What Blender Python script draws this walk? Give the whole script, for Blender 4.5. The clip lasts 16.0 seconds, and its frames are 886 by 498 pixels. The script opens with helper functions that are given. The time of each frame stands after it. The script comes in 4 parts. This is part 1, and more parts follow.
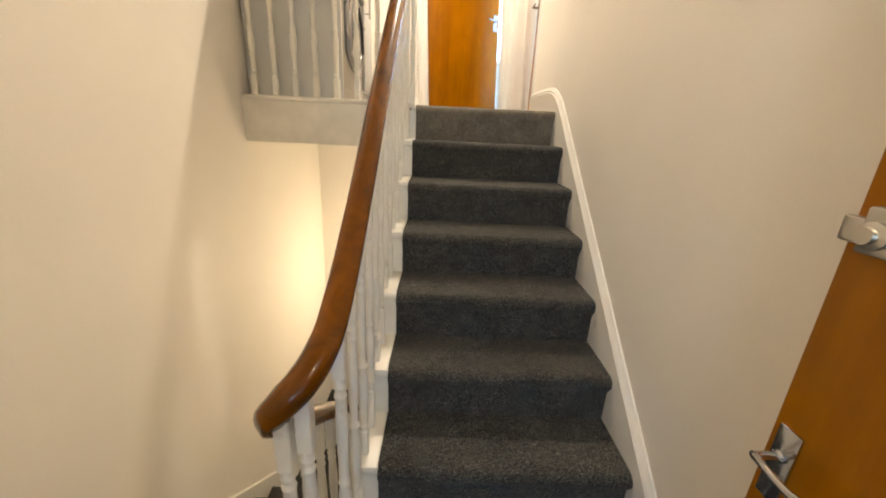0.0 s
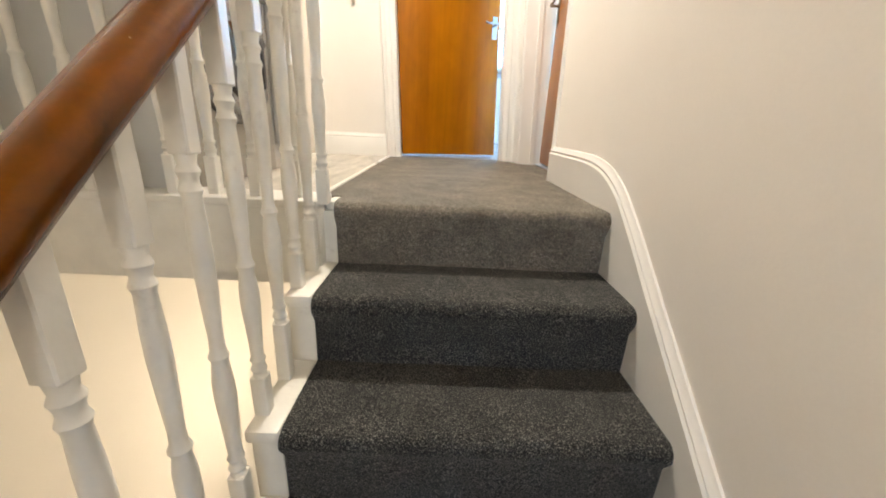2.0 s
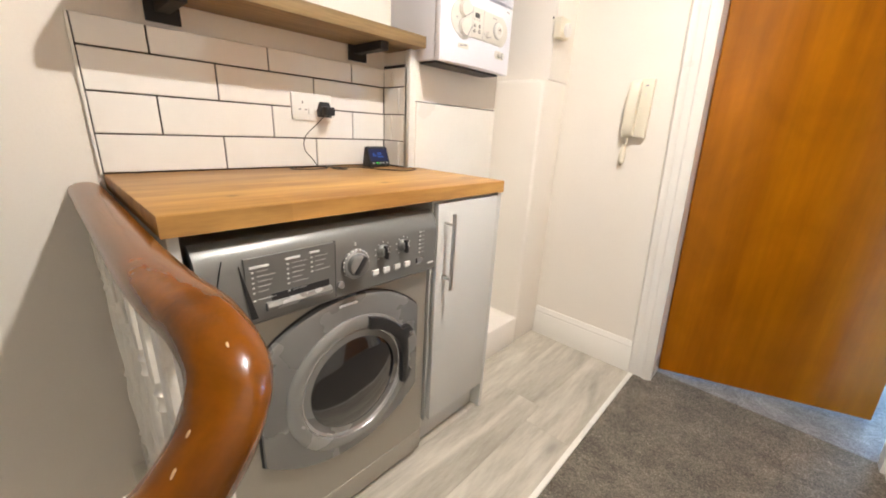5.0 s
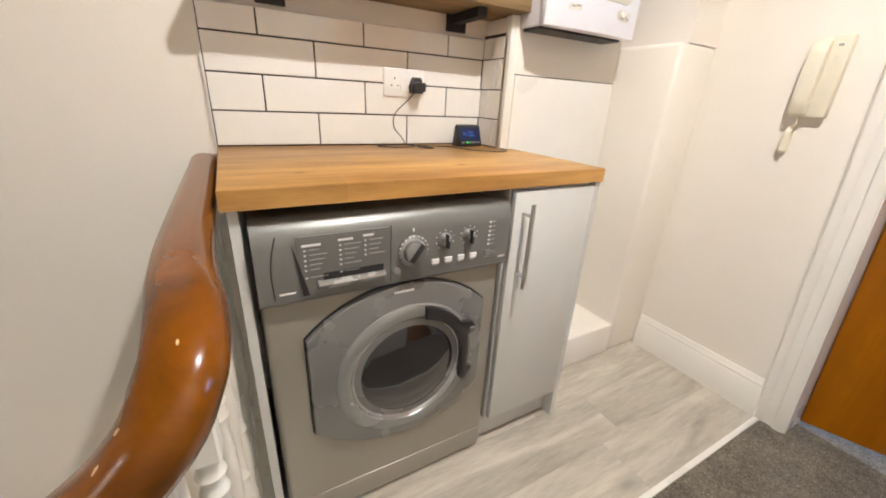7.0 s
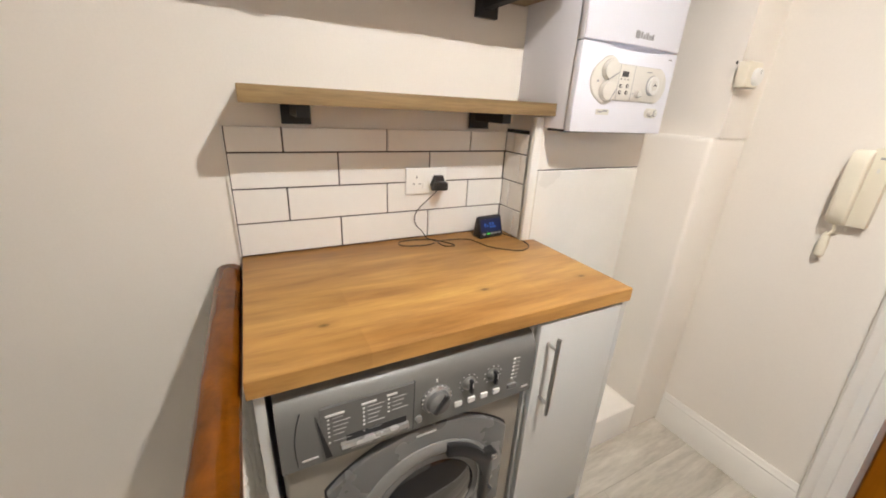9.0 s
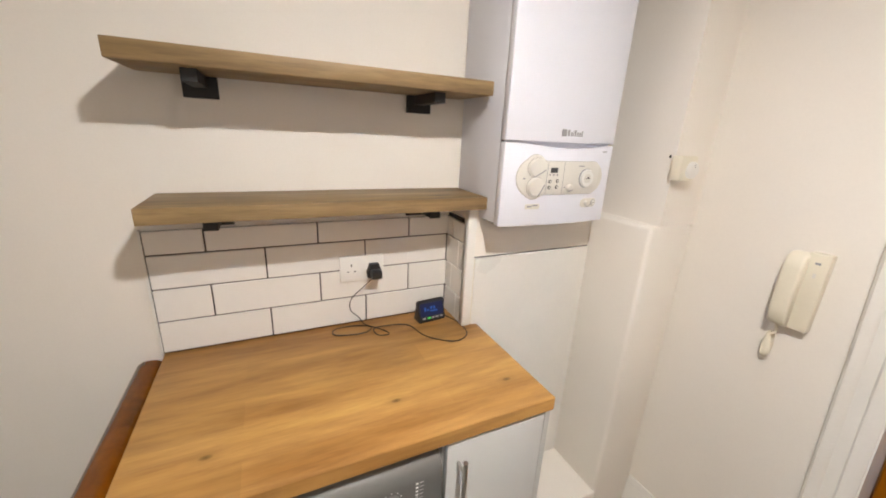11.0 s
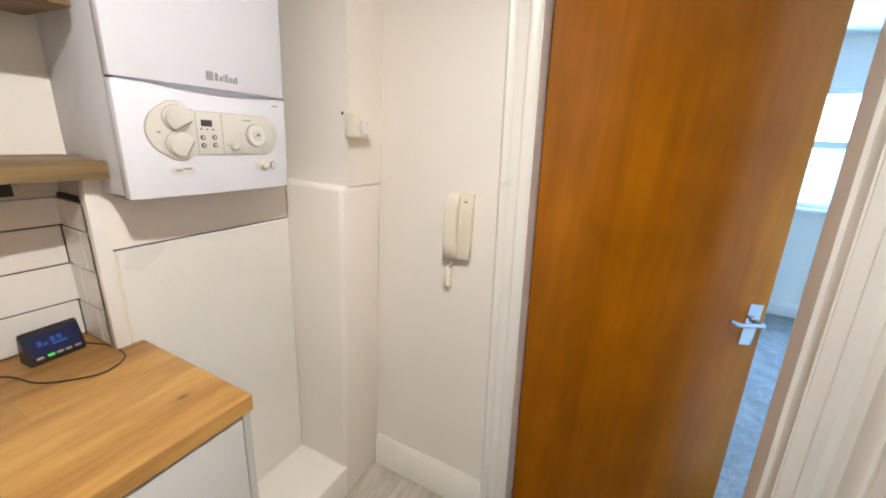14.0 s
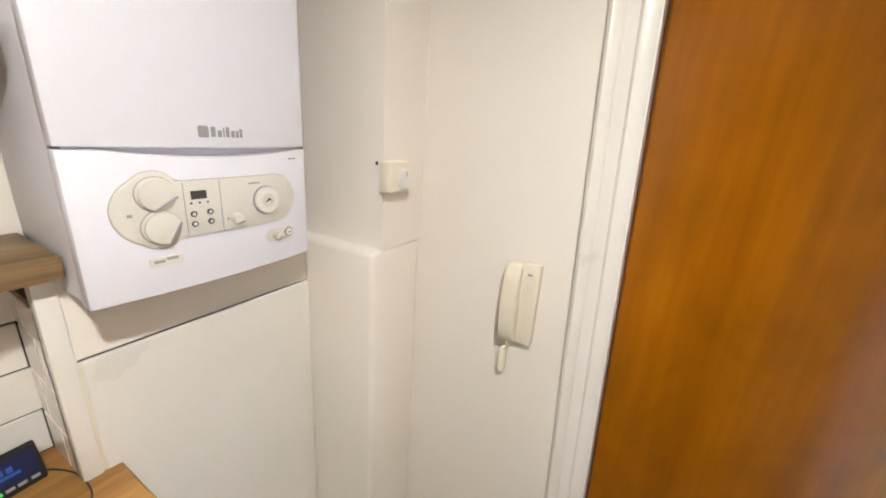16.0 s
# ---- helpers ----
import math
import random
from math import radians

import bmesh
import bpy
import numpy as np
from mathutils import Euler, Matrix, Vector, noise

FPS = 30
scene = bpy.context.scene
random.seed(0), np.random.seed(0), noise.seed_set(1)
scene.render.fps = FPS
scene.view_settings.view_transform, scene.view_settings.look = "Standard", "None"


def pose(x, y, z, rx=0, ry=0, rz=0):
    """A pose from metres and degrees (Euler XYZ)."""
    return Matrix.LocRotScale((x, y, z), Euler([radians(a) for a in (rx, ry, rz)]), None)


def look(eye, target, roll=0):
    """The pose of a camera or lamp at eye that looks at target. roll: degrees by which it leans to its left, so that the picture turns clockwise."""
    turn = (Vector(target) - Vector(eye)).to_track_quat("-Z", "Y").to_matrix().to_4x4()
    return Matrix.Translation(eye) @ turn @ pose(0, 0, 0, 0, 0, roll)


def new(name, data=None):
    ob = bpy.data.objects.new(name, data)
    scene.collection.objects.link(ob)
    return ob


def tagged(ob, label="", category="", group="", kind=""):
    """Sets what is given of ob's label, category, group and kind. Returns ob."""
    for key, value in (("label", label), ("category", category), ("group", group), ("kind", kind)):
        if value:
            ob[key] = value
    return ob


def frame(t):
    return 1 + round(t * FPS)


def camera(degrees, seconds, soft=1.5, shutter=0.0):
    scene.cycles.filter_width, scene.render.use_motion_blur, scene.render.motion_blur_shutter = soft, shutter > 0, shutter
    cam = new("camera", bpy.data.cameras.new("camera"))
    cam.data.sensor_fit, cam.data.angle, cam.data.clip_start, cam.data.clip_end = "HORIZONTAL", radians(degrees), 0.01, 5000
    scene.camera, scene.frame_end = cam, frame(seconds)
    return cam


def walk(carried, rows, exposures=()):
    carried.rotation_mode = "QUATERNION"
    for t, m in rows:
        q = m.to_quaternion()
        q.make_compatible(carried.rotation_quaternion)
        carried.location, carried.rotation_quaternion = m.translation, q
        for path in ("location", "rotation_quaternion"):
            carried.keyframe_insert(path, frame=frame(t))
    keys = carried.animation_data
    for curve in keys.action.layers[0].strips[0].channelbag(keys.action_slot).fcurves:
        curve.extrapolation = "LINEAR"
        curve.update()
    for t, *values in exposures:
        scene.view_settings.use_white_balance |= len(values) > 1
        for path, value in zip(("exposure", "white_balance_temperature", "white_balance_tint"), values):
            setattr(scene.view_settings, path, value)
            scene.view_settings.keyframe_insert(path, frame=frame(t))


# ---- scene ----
cam = camera(99.9, 16.0, 1.9)
PATH = [
    (0, (0.196, 0.229, 1.401), (0.228, 2.13, 0.781), 2.8),
    (0.5, (0.23, 0.546, 1.413), (0.261, 2.443, 0.782), 2.7),
    (1, (0.252, 0.864, 1.473), (0.286, 2.759, 0.834), 2.8),
    (1.5, (0.328, 1.234, 1.596), (0.36, 3.129, 0.959), 2.6),
    (2, (0.351, 1.499, 1.754), (0.376, 3.397, 1.122), 2.7),
    (2.5, (0.399, 1.684, 1.938), (0.401, 3.584, 1.313), 2.7),
    (3, (0.387, 1.904, 2.117), (0.347, 3.808, 1.504), 3.6),
    (3.5, (0.343, 2.064, 2.304), (0.173, 3.961, 1.696), 3.8),
    (4, (0.379, 2.268, 2.439), (0.025, 4.143, 1.838), 3.7),
    (4.5, (0.337, 2.415, 2.522), (-0.45, 4.152, 1.917), 3.3),
    (5, (0.312, 2.524, 2.574), (-0.975, 3.93, 1.967), 3.0),
    (5.2, (0.301, 2.555, 2.542), (-1.09, 3.866, 1.952), 3.3),
    (7.3, (0.31, 2.688, 2.603), (-1.311, 3.591, 1.858), 2.9),
    (7.5, (0.309, 2.701, 2.679), (-1.318, 3.597, 1.938), 2.9),
    (8, (0.218, 2.677, 2.817), (-1.407, 3.576, 2.076), 2.9),
    (8.2, (0.186, 2.679, 2.85), (-1.44, 3.57, 2.1), 3.0),
    (10.3, (0.181, 2.784, 2.873), (-1.541, 3.591, 2.254), 2.5),
    (10.5, (0.187, 2.867, 2.925), (-1.538, 3.669, 2.306), 2.6),
    (11, (0.209, 2.942, 3.073), (-1.51, 3.771, 2.475), 2.8),
    (11.5, (0.186, 2.917, 3.085), (-1.495, 3.853, 2.538), 2.9),
    (12, (0.182, 2.917, 3.145), (-1.466, 3.942, 2.66), 2.9),
    (12.5, (0.184, 2.933, 3.128), (-1.444, 4.016, 2.706), 2.9),
    (13, (0.263, 3.065, 2.987), (-1.235, 4.321, 2.563), 3.1),
    (13.5, (0.26, 3.143, 2.971), (-0.792, 4.772, 2.48), 3.4),
    (14, (0.255, 3.144, 2.981), (-0.58, 4.869, 2.408), 3.6),
    (14.5, (0.244, 3.149, 2.981), (-0.563, 4.884, 2.399), 3.6),
    (15, (0.187, 3.259, 2.967), (-0.633, 4.988, 2.387), 3.4),
    (15.5, (0.07, 3.345, 3.106), (-0.792, 5.051, 2.518), 3.8),
    (16, (0.026, 3.375, 3.113), (-0.91, 5.039, 2.519), 3.9),
]
walk(cam, [(t, look(eye, target, roll)) for t, eye, target, roll in PATH], [
    (0.0, 0.92, 8300, 12), (1.0, 0.96, 7450, 11), (2.5, 0.74, 6950, 11), (3.5, 0.38, 6900, 13), (5.0, 0.36, 6700, 13), (7.5, 0.24, 6550, 12), (10.5, -0.11, 6450, 13), (13.0, -0.15, 6450, 12), (16.0, -0.15, 6450, 11)])

# ---------------------------------------------------------------- world and light
F = 1.52                                  # level of the upper floor
RISE, RUN = 0.195, 0.2405                 # stair
G = F - 8 * RISE                          # level of the half landing
world = bpy.data.worlds.new("world")
scene.world = world
world.use_nodes = True
wn = world.node_tree.nodes
sky = wn.new("ShaderNodeTexSky")
sky.sky_type, sky.sun_disc, sky.sun_elevation, sky.sun_rotation = "NISHITA", False, radians(35), radians(200)
wn["Background"].inputs[1].default_value = 0.1
world.node_tree.links.new(sky.outputs[0], wn["Background"].inputs[0])


def lamp(name, kind, m, energy, colour, size=0.1):
    data = bpy.data.lights.new(name, kind)
    data.energy, data.color = energy, colour
    if kind == "AREA":
        data.shape, data.size = "DISK", size
    else:
        data.shadow_soft_size = size
    ob = new(name, data)
    ob.matrix_world = m
    return ob


LAMP = (1.0, 0.965, 0.90)
lamp("landing_lamp_light", "AREA", pose(0.22, 3.24, 3.76), 30, LAMP, 0.07)
lamp("lower_lamp_light", "POINT", pose(-0.10, 3.45, 0.10), 18, (1.0, 0.87, 0.68), 0.25)
# unseen lamp added over the half landing to lift treads and lower wall
lamp("half_landing_fill_light", "AREA", pose(0.62, 0.12, 2.85), 7, (1.0, 0.92, 0.80), 0.14)
# daylight in the openings
SKYBLUE = (0.36, 0.64, 1.0)
lamp("north_window_light", "AREA", look((1.7, 7.86, 3.1), (1.2, 5.0, 2.0)), 190, SKYBLUE, 1.1)
lamp("east_window_light", "AREA", look((2.97, 3.65, 3.0), (1.2, 3.8, 2.0)), 50, SKYBLUE, 0.9)
lamp("entrance_light", "AREA", look((0.30, -1.64, 1.45), (0.25, 1.5, 0.7)), 13, (0.34, 0.60, 1.0), 0.9)

# ---------------------------------------------------------------- materials


def shader(name):
    m = bpy.data.materials.new(name)
    m.use_nodes = True
    return m, m.node_tree.nodes, m.node_tree.links, m.node_tree.nodes["Principled BSDF"]


def place(n, l, scale=(1, 1, 1), rnd=0.0, rot=(0, 0, 0)):
    """World position, stretched, and shifted object by object."""
    geo, mp = n.new("ShaderNodeNewGeometry"), n.new("ShaderNodeMapping")
    mp.inputs["Scale"].default_value = scale
    mp.inputs["Rotation"].default_value = rot
    if rnd:
        info, mul = n.new("ShaderNodeObjectInfo"), n.new("ShaderNodeMath")
        mul.operation = "MULTIPLY"
        mul.inputs[1].default_value = rnd
        l.new(info.outputs["Random"], mul.inputs[0])
        l.new(mul.outputs[0], mp.inputs["Location"])
    l.new(geo.outputs["Position"], mp.inputs["Vector"])
    return mp.outputs[0]


def noise_tex(n, l, vec, scale, detail=3.0, rough=0.55, dist=0.0):
    t = n.new("ShaderNodeTexNoise")
    t.inputs["Scale"].default_value, t.inputs["Detail"].default_value = scale, detail
    t.inputs["Roughness"].default_value, t.inputs["Distortion"].default_value = rough, dist
    l.new(vec, t.inputs["Vector"])
    return t.outputs["Fac"]


def ramp(n, l, fac, stops):
    r = n.new("ShaderNodeValToRGB")
    e = r.color_ramp.elements
    while len(e) < len(stops):
        e.new(0.5)
    for el, (p, c) in zip(e, stops):
        el.position, el.color = p, (*c, 1)
    l.new(fac, r.inputs[0])
    return r.outputs[0]


def mix(n, l, fac, a, b, mode="MIX"):
    m = n.new("ShaderNodeMix")
    m.data_type, m.blend_type = "RGBA", mode
    for sock, v in ((m.inputs[0], fac), (m.inputs[6], a), (m.inputs[7], b)):
        if isinstance(v, (int, float)):
            sock.default_value = v
        elif isinstance(v, tuple):
            sock.default_value = (*v, 1)
        else:
            l.new(v, sock)
    return m.outputs[2]


def bump(n, l, b, height, strength, distance=0.002):
    k = n.new("ShaderNodeBump")
    k.inputs["Strength"].default_value, k.inputs["Distance"].default_value = strength, distance
    l.new(height, k.inputs["Height"])
    l.new(k.outputs[0], b.inputs["Normal"])


def dim(c, f):
    return tuple(v * f for v in c)


def paint(name, col, rough=0.5, var=0.05, scale=1.6, fine=90, relief=0.15, metal=0.0, coat=0.0, dirt=None, spec=0.5):
    """Plain painted, plastic or metal surface with slow patches, fine grain and some grime."""
    m, n, l, b = shader(name)
    v = place(n, l)
    slow, quick = noise_tex(n, l, v, scale, 4), noise_tex(n, l, v, fine, 3)
    c = ramp(n, l, slow, [(0.3, dim(col, 1 - var)), (0.7, dim(col, 1 + var * 0.5))])
    c = mix(n, l, 0.06, c, ramp(n, l, quick, [(0.35, dim(col, 0.75)), (0.65, col)]))
    if dirt:
        spots = ramp(n, l, noise_tex(n, l, v, 9, 6, 0.7), [(0.60, (0, 0, 0)), (0.74, (1, 1, 1))])
        c = mix(n, l, mix(n, l, 1.0, spots, (0.35, 0.35, 0.35), "MULTIPLY"), c, dirt)
    l.new(c, b.inputs["Base Color"])
    b.inputs["Metallic"].default_value = metal
    b.inputs["Coat Weight"].default_value = coat
    b.inputs["Specular IOR Level"].default_value = spec
    r = n.new("ShaderNodeMapRange")
    r.inputs["To Min"].default_value, r.inputs["To Max"].default_value = max(0.03, rough - 0.08), rough + 0.08
    l.new(slow, r.inputs[0])
    l.new(r.outputs[0], b.inputs["Roughness"])
    if relief:
        bump(n, l, b, quick, relief, 0.0012)
    return m


def timber(name, light, dark, stretch=(18, 1.2, 18), rough=0.45, knots=None, coat=0.0, rnd=0.0, relief=0.12, streak=0.55, chips=None, spec=0.5, knot=0.42, staves=None, blotch=0.0):
    """Wood whose grain runs along the axis that is stretched least."""
    m, n, l, b = shader(name)
    v = place(n, l, stretch, rnd)
    broad = noise_tex(n, l, v, 1.0, 5, 0.6, 0.6)
    c = ramp(n, l, broad, [(0.30, dark), (0.52, dim([(p + q) / 2 for p, q in zip(light, dark)], 1.0)), (0.72, light)])
    v2 = place(n, l, tuple(s * 5 for s in stretch), rnd)
    grain = noise_tex(n, l, v2, 1.0, 4, 0.7)
    c = mix(n, l, streak, c, ramp(n, l, grain, [(0.35, dim(dark, 0.8)), (0.6, light)]), "SOFT_LIGHT")
    if blotch:                            # cloudy varnish
        cloud = noise_tex(n, l, place(n, l, (1, 1, 0.7)), 4.5, 4, 0.6, 0.5)
        c = mix(n, l, blotch, c, ramp(n, l, cloud, [(0.32, (0.34, 0.34, 0.34)), (0.66, (0.60, 0.60, 0.60))]), "OVERLAY")
    if staves:
        bv, sep, com, br = place(n, l), n.new("ShaderNodeSeparateXYZ"), n.new("ShaderNodeCombineXYZ"), n.new("ShaderNodeTexBrick")
        l.new(bv, sep.inputs[0])
        l.new(sep.outputs["Y"], com.inputs["X"])
        l.new(sep.outputs["X"], com.inputs["Y"])
        l.new(com.outputs[0], br.inputs["Vector"])
        br.inputs["Scale"].default_value, br.inputs["Mortar Size"].default_value = 1.0, 0.0
        br.inputs["Brick Width"].default_value, br.inputs["Row Height"].default_value = staves
        br.inputs["Color1"].default_value, br.inputs["Color2"].default_value = (0.43, 0.43, 0.43, 1), (0.55, 0.55, 0.55, 1)
        c = mix(n, l, 0.9, c, br.outputs["Color"], "OVERLAY")
    if knots:
        vk = place(n, l, knots, rnd)
        spot = n.new("ShaderNodeTexVoronoi")
        spot.inputs["Scale"].default_value = 1.0
        l.new(vk, spot.inputs["Vector"])
        k = ramp(n, l, spot.outputs["Distance"], [(0.02, (1, 1, 1)), (0.13, (0.25, 0.25, 0.25)), (0.24, (0, 0, 0))])
        if staves:                        # knots in the plane of the top, only in some of the cells
            spot.voronoi_dimensions = "2D"
            k = ramp(n, l, spot.outputs["Distance"], [(0.0, (0.95, 0.95, 0.95)), (0.03, (0.6, 0.6, 0.6)), (0.05, (0.2, 0.2, 0.2)), (0.13, (0, 0, 0))])
            cell = n.new("ShaderNodeSeparateXYZ")
            l.new(spot.outputs["Color"], cell.inputs[0])
            some = ramp(n, l, cell.outputs[0], [(0.40, (0, 0, 0)), (0.75, (1, 1, 1))])
            k = mix(n, l, 1.0, k, some, "MULTIPLY")
        c = mix(n, l, k, c, dim(dark, knot))
    if chips:
        spot = ramp(n, l, noise_tex(n, l, place(n, l), 38, 2, 0.4), [(0.785, (0, 0, 0)), (0.80, (1, 1, 1))])
        c = mix(n, l, spot, c, chips)
    l.new(c, b.inputs["Base Color"])
    b.inputs["Roughness"].default_value = rough
    b.inputs["Coat Weight"].default_value, b.inputs["Coat Roughness"].default_value = coat, 0.08
    b.inputs["Specular IOR Level"].default_value = spec
    bump(n, l, b, grain, relief, 0.001)
    return m


def carpet_mat(name, col, tip):
    m, n, l, b = shader(name)
    v = place(n, l)
    tuft, patch = noise_tex(n, l, v, 330, 2, 0.6), noise_tex(n, l, v, 8, 5, 0.7)
    clump = noise_tex(n, l, v, 95, 3, 0.7)
    c = ramp(n, l, tuft, [(0.30, dim(col, 0.55)), (0.5, col), (0.74, tip)])
    c = mix(n, l, 0.5, c, ramp(n, l, clump, [(0.36, (0.30, 0.30, 0.30)), (0.64, (0.70, 0.70, 0.70))]), "OVERLAY")
    c = mix(n, l, 0.7, c, ramp(n, l, patch, [(0.35, (0.33, 0.33, 0.33)), (0.65, (0.66, 0.66, 0.66))]), "OVERLAY")
    l.new(c, b.inputs["Base Color"])
    b.inputs["Roughness"].default_value = 0.95
    b.inputs["Specular IOR Level"].default_value = 0.1
    b.inputs["Sheen Weight"].default_value = 0.1
    b.inputs["Sheen Roughness"].default_value = 0.5
    bump(n, l, b, clump, 0.8, 0.006)
    return m


def glass_mat(name, col, rough=0.02):
    m, n, l, b = shader(name)
    b.inputs["Base Color"].default_value = (*col, 1)
    b.inputs["Transmission Weight"].default_value = 1.0
    b.inputs["Roughness"].default_value = rough
    return m


def glow_mat(name, col, strength):
    m, n, l, b = shader(name)
    b.inputs["Base Color"].default_value = (*dim(col, 0.1), 1)
    b.inputs["Emission Color"].default_value = (*col, 1)
    b.inputs["Emission Strength"].default_value = strength
    return m


WALL = paint("wall_paint", (0.845, 0.80, 0.732), 0.62, 0.04, 1.3, 160, 0.25)
WHITE = paint("white_gloss", (0.82, 0.80, 0.75), 0.30, 0.05, 3, 120, 0.12)
OLDWHITE = paint("old_white_gloss", (0.80, 0.775, 0.70), 0.32, 0.08, 12, 110, 0.3, dirt=(0.28, 0.2, 0.12))
CEIL = paint("ceiling_paint", (0.80, 0.79, 0.76), 0.8, 0.03, 1, 140, 0.2)
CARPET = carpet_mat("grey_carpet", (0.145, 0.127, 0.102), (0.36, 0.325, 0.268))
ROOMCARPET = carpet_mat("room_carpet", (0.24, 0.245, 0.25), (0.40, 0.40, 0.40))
# same carpet as the landing's; the stairs' shade is put into its colour
SHADEDCARPET = carpet_mat("grey_carpet_shaded", (0.026, 0.026, 0.0255), (0.235, 0.226, 0.200))
DOORWOOD = timber("varnished_ply", (0.43, 0.178, 0.002), (0.285, 0.106, 0.001), (7, 7, 0.5), 0.30, coat=0.10, streak=0.4, spec=0.25, blotch=0.5)
RAILWOOD = timber("rail_varnish", (0.265, 0.090, 0.003), (0.105, 0.036, 0.002), (9, 9, 9), 0.24, coat=0.3, streak=0.4, spec=0.2, chips=(0.62, 0.40, 0.20), blotch=0.4)
OAK = timber("oak_worktop", (0.63, 0.420, 0.182), (0.31, 0.176, 0.066), (8, 0.85, 8), 0.40, knots=(6, 3.4, 6), streak=0.55, spec=0.25, staves=(0.95, 0.095))
OAKEND = timber("oak_shelf", (0.44, 0.342, 0.21), (0.185, 0.134, 0.075), (13, 1.1, 15), 0.5, knots=(8, 2.5, 14), streak=0.7, spec=0.3)
CHIPWOOD = paint("bare_wood_chip", (0.62, 0.40, 0.19), 0.6, 0.1, 60, 200, 0.1)
PLANK = timber("grey_plank", (0.64, 0.605, 0.54), (0.33, 0.305, 0.26), (9, 1.3, 9), 0.42, knots=(7, 2.4, 7), rnd=37.0, streak=0.5, knot=0.5)
TILE = paint("tile_glaze", (0.82, 0.80, 0.76), 0.12, 0.03, 3, 30, 0.03, coat=0.3)
GROUT = paint("dark_grout", (0.045, 0.040, 0.036), 0.85, 0.2, 40, 300, 0.5)
CABINET = paint("cabinet_grey", (0.60, 0.60, 0.575), 0.4, 0.02, 2, 200, 0.05)
STEEL = paint("brushed_steel", (0.56, 0.54, 0.51), 0.3, 0.05, 20, 300, 0.05, metal=1.0)
CHROME = paint("chrome", (0.55, 0.56, 0.58), 0.16, 0.04, 20, 300, 0.0, metal=1.0)
BRONZE = paint("dull_bronze", (0.30, 0.25, 0.19), 0.35, 0.1, 20, 300, 0.1, metal=1.0)
GREYWM = paint("washer_body", (0.36, 0.335, 0.285), 0.38, 0.03, 3, 260, 0.05, metal=0.35)
GREYPANEL = paint("washer_fascia", (0.18, 0.18, 0.172), 0.36, 0.04, 3, 200, 0.05, metal=0.25)
GREYDOOR = paint("washer_door_grey", (0.22, 0.22, 0.215), 0.27, 0.04, 4, 200, 0.05, metal=0.35)
SILVER = paint("silver_plastic", (0.50, 0.50, 0.50), 0.25, 0.04, 6, 200, 0.03, metal=0.7)
BLACK = paint("black_plastic_and_shade", (0.018, 0.018, 0.02), 0.4, 0.1, 8, 160, 0.1)
BLACKSATIN = paint("black_steel", (0.012, 0.012, 0.013), 0.55, 0.1, 8, 160, 0.2)
BOILER = paint("boiler_white", (0.78, 0.79, 0.855), 0.42, 0.015, 2, 250, 0.03)
CREAM = paint("cream_plastic", (0.77, 0.72, 0.59), 0.38, 0.04, 10, 200, 0.06)
DARKBEIGE = paint("beige_joint", (0.40, 0.375, 0.33), 0.5, 0.05, 10, 100, 0.0)
BEIGE = paint("beige_plastic", (0.70, 0.675, 0.615), 0.36, 0.03, 10, 200, 0.05)
OFFWHITE = paint("socket_white", (0.80, 0.79, 0.75), 0.3, 0.03, 10, 200, 0.03)
MARK = paint("print_and_shade_grey", (0.33, 0.33, 0.34), 0.5, 0.05, 10, 100, 0.0)
PRINT = paint("print_white", (0.75, 0.75, 0.74), 0.5, 0.05, 10, 100, 0.0)
DARKPRINT = paint("print_dark", (0.05, 0.05, 0.05), 0.5, 0.05, 10, 100, 0.0)
RIMGREY = paint("washer_rim", (0.31, 0.31, 0.30), 0.26, 0.04, 6, 200, 0.03, metal=0.4)
FAINTPRINT = paint("print_faint", (0.34, 0.34, 0.33), 0.5, 0.05, 10, 100, 0.0)
DARKGLASS = paint("dark_drum_glass", (0.012, 0.012, 0.014), 0.05, 0.1, 4, 60, 0.0, coat=1.0)
SCREEN = glow_mat("screen_blue", (0.02, 0.06, 0.35), 0.06)
SCREENTEXT = glow_mat("screen_lit", (0.06, 0.25, 1.0), 0.24)
GREENLED = glow_mat("green_led", (0.1, 1.0, 0.15), 0.8)

# ---------------------------------------------------------------- building blocks
BASE = {}


def slab(bm, x0, x1, y0, y1, z0, z1, bevel=0.0, seg=2):
    r = bmesh.ops.create_cube(bm, size=1)
    vs = r["verts"]
    bmesh.ops.scale(bm, vec=(x1 - x0, y1 - y0, z1 - z0), verts=vs)
    bmesh.ops.translate(bm, vec=((x0 + x1) / 2, (y0 + y1) / 2, (z0 + z1) / 2), verts=vs)
    if bevel:
        es = list({e for v in vs for e in v.link_edges})
        bmesh.ops.bevel(bm, geom=es, offset=bevel, segments=seg, profile=0.5, affect="EDGES")
    return bm


def box(x0, x1, y0, y1, z0, z1, bevel=0.0, seg=2):
    return slab(bmesh.new(), x0, x1, y0, y1, z0, z1, bevel, seg)


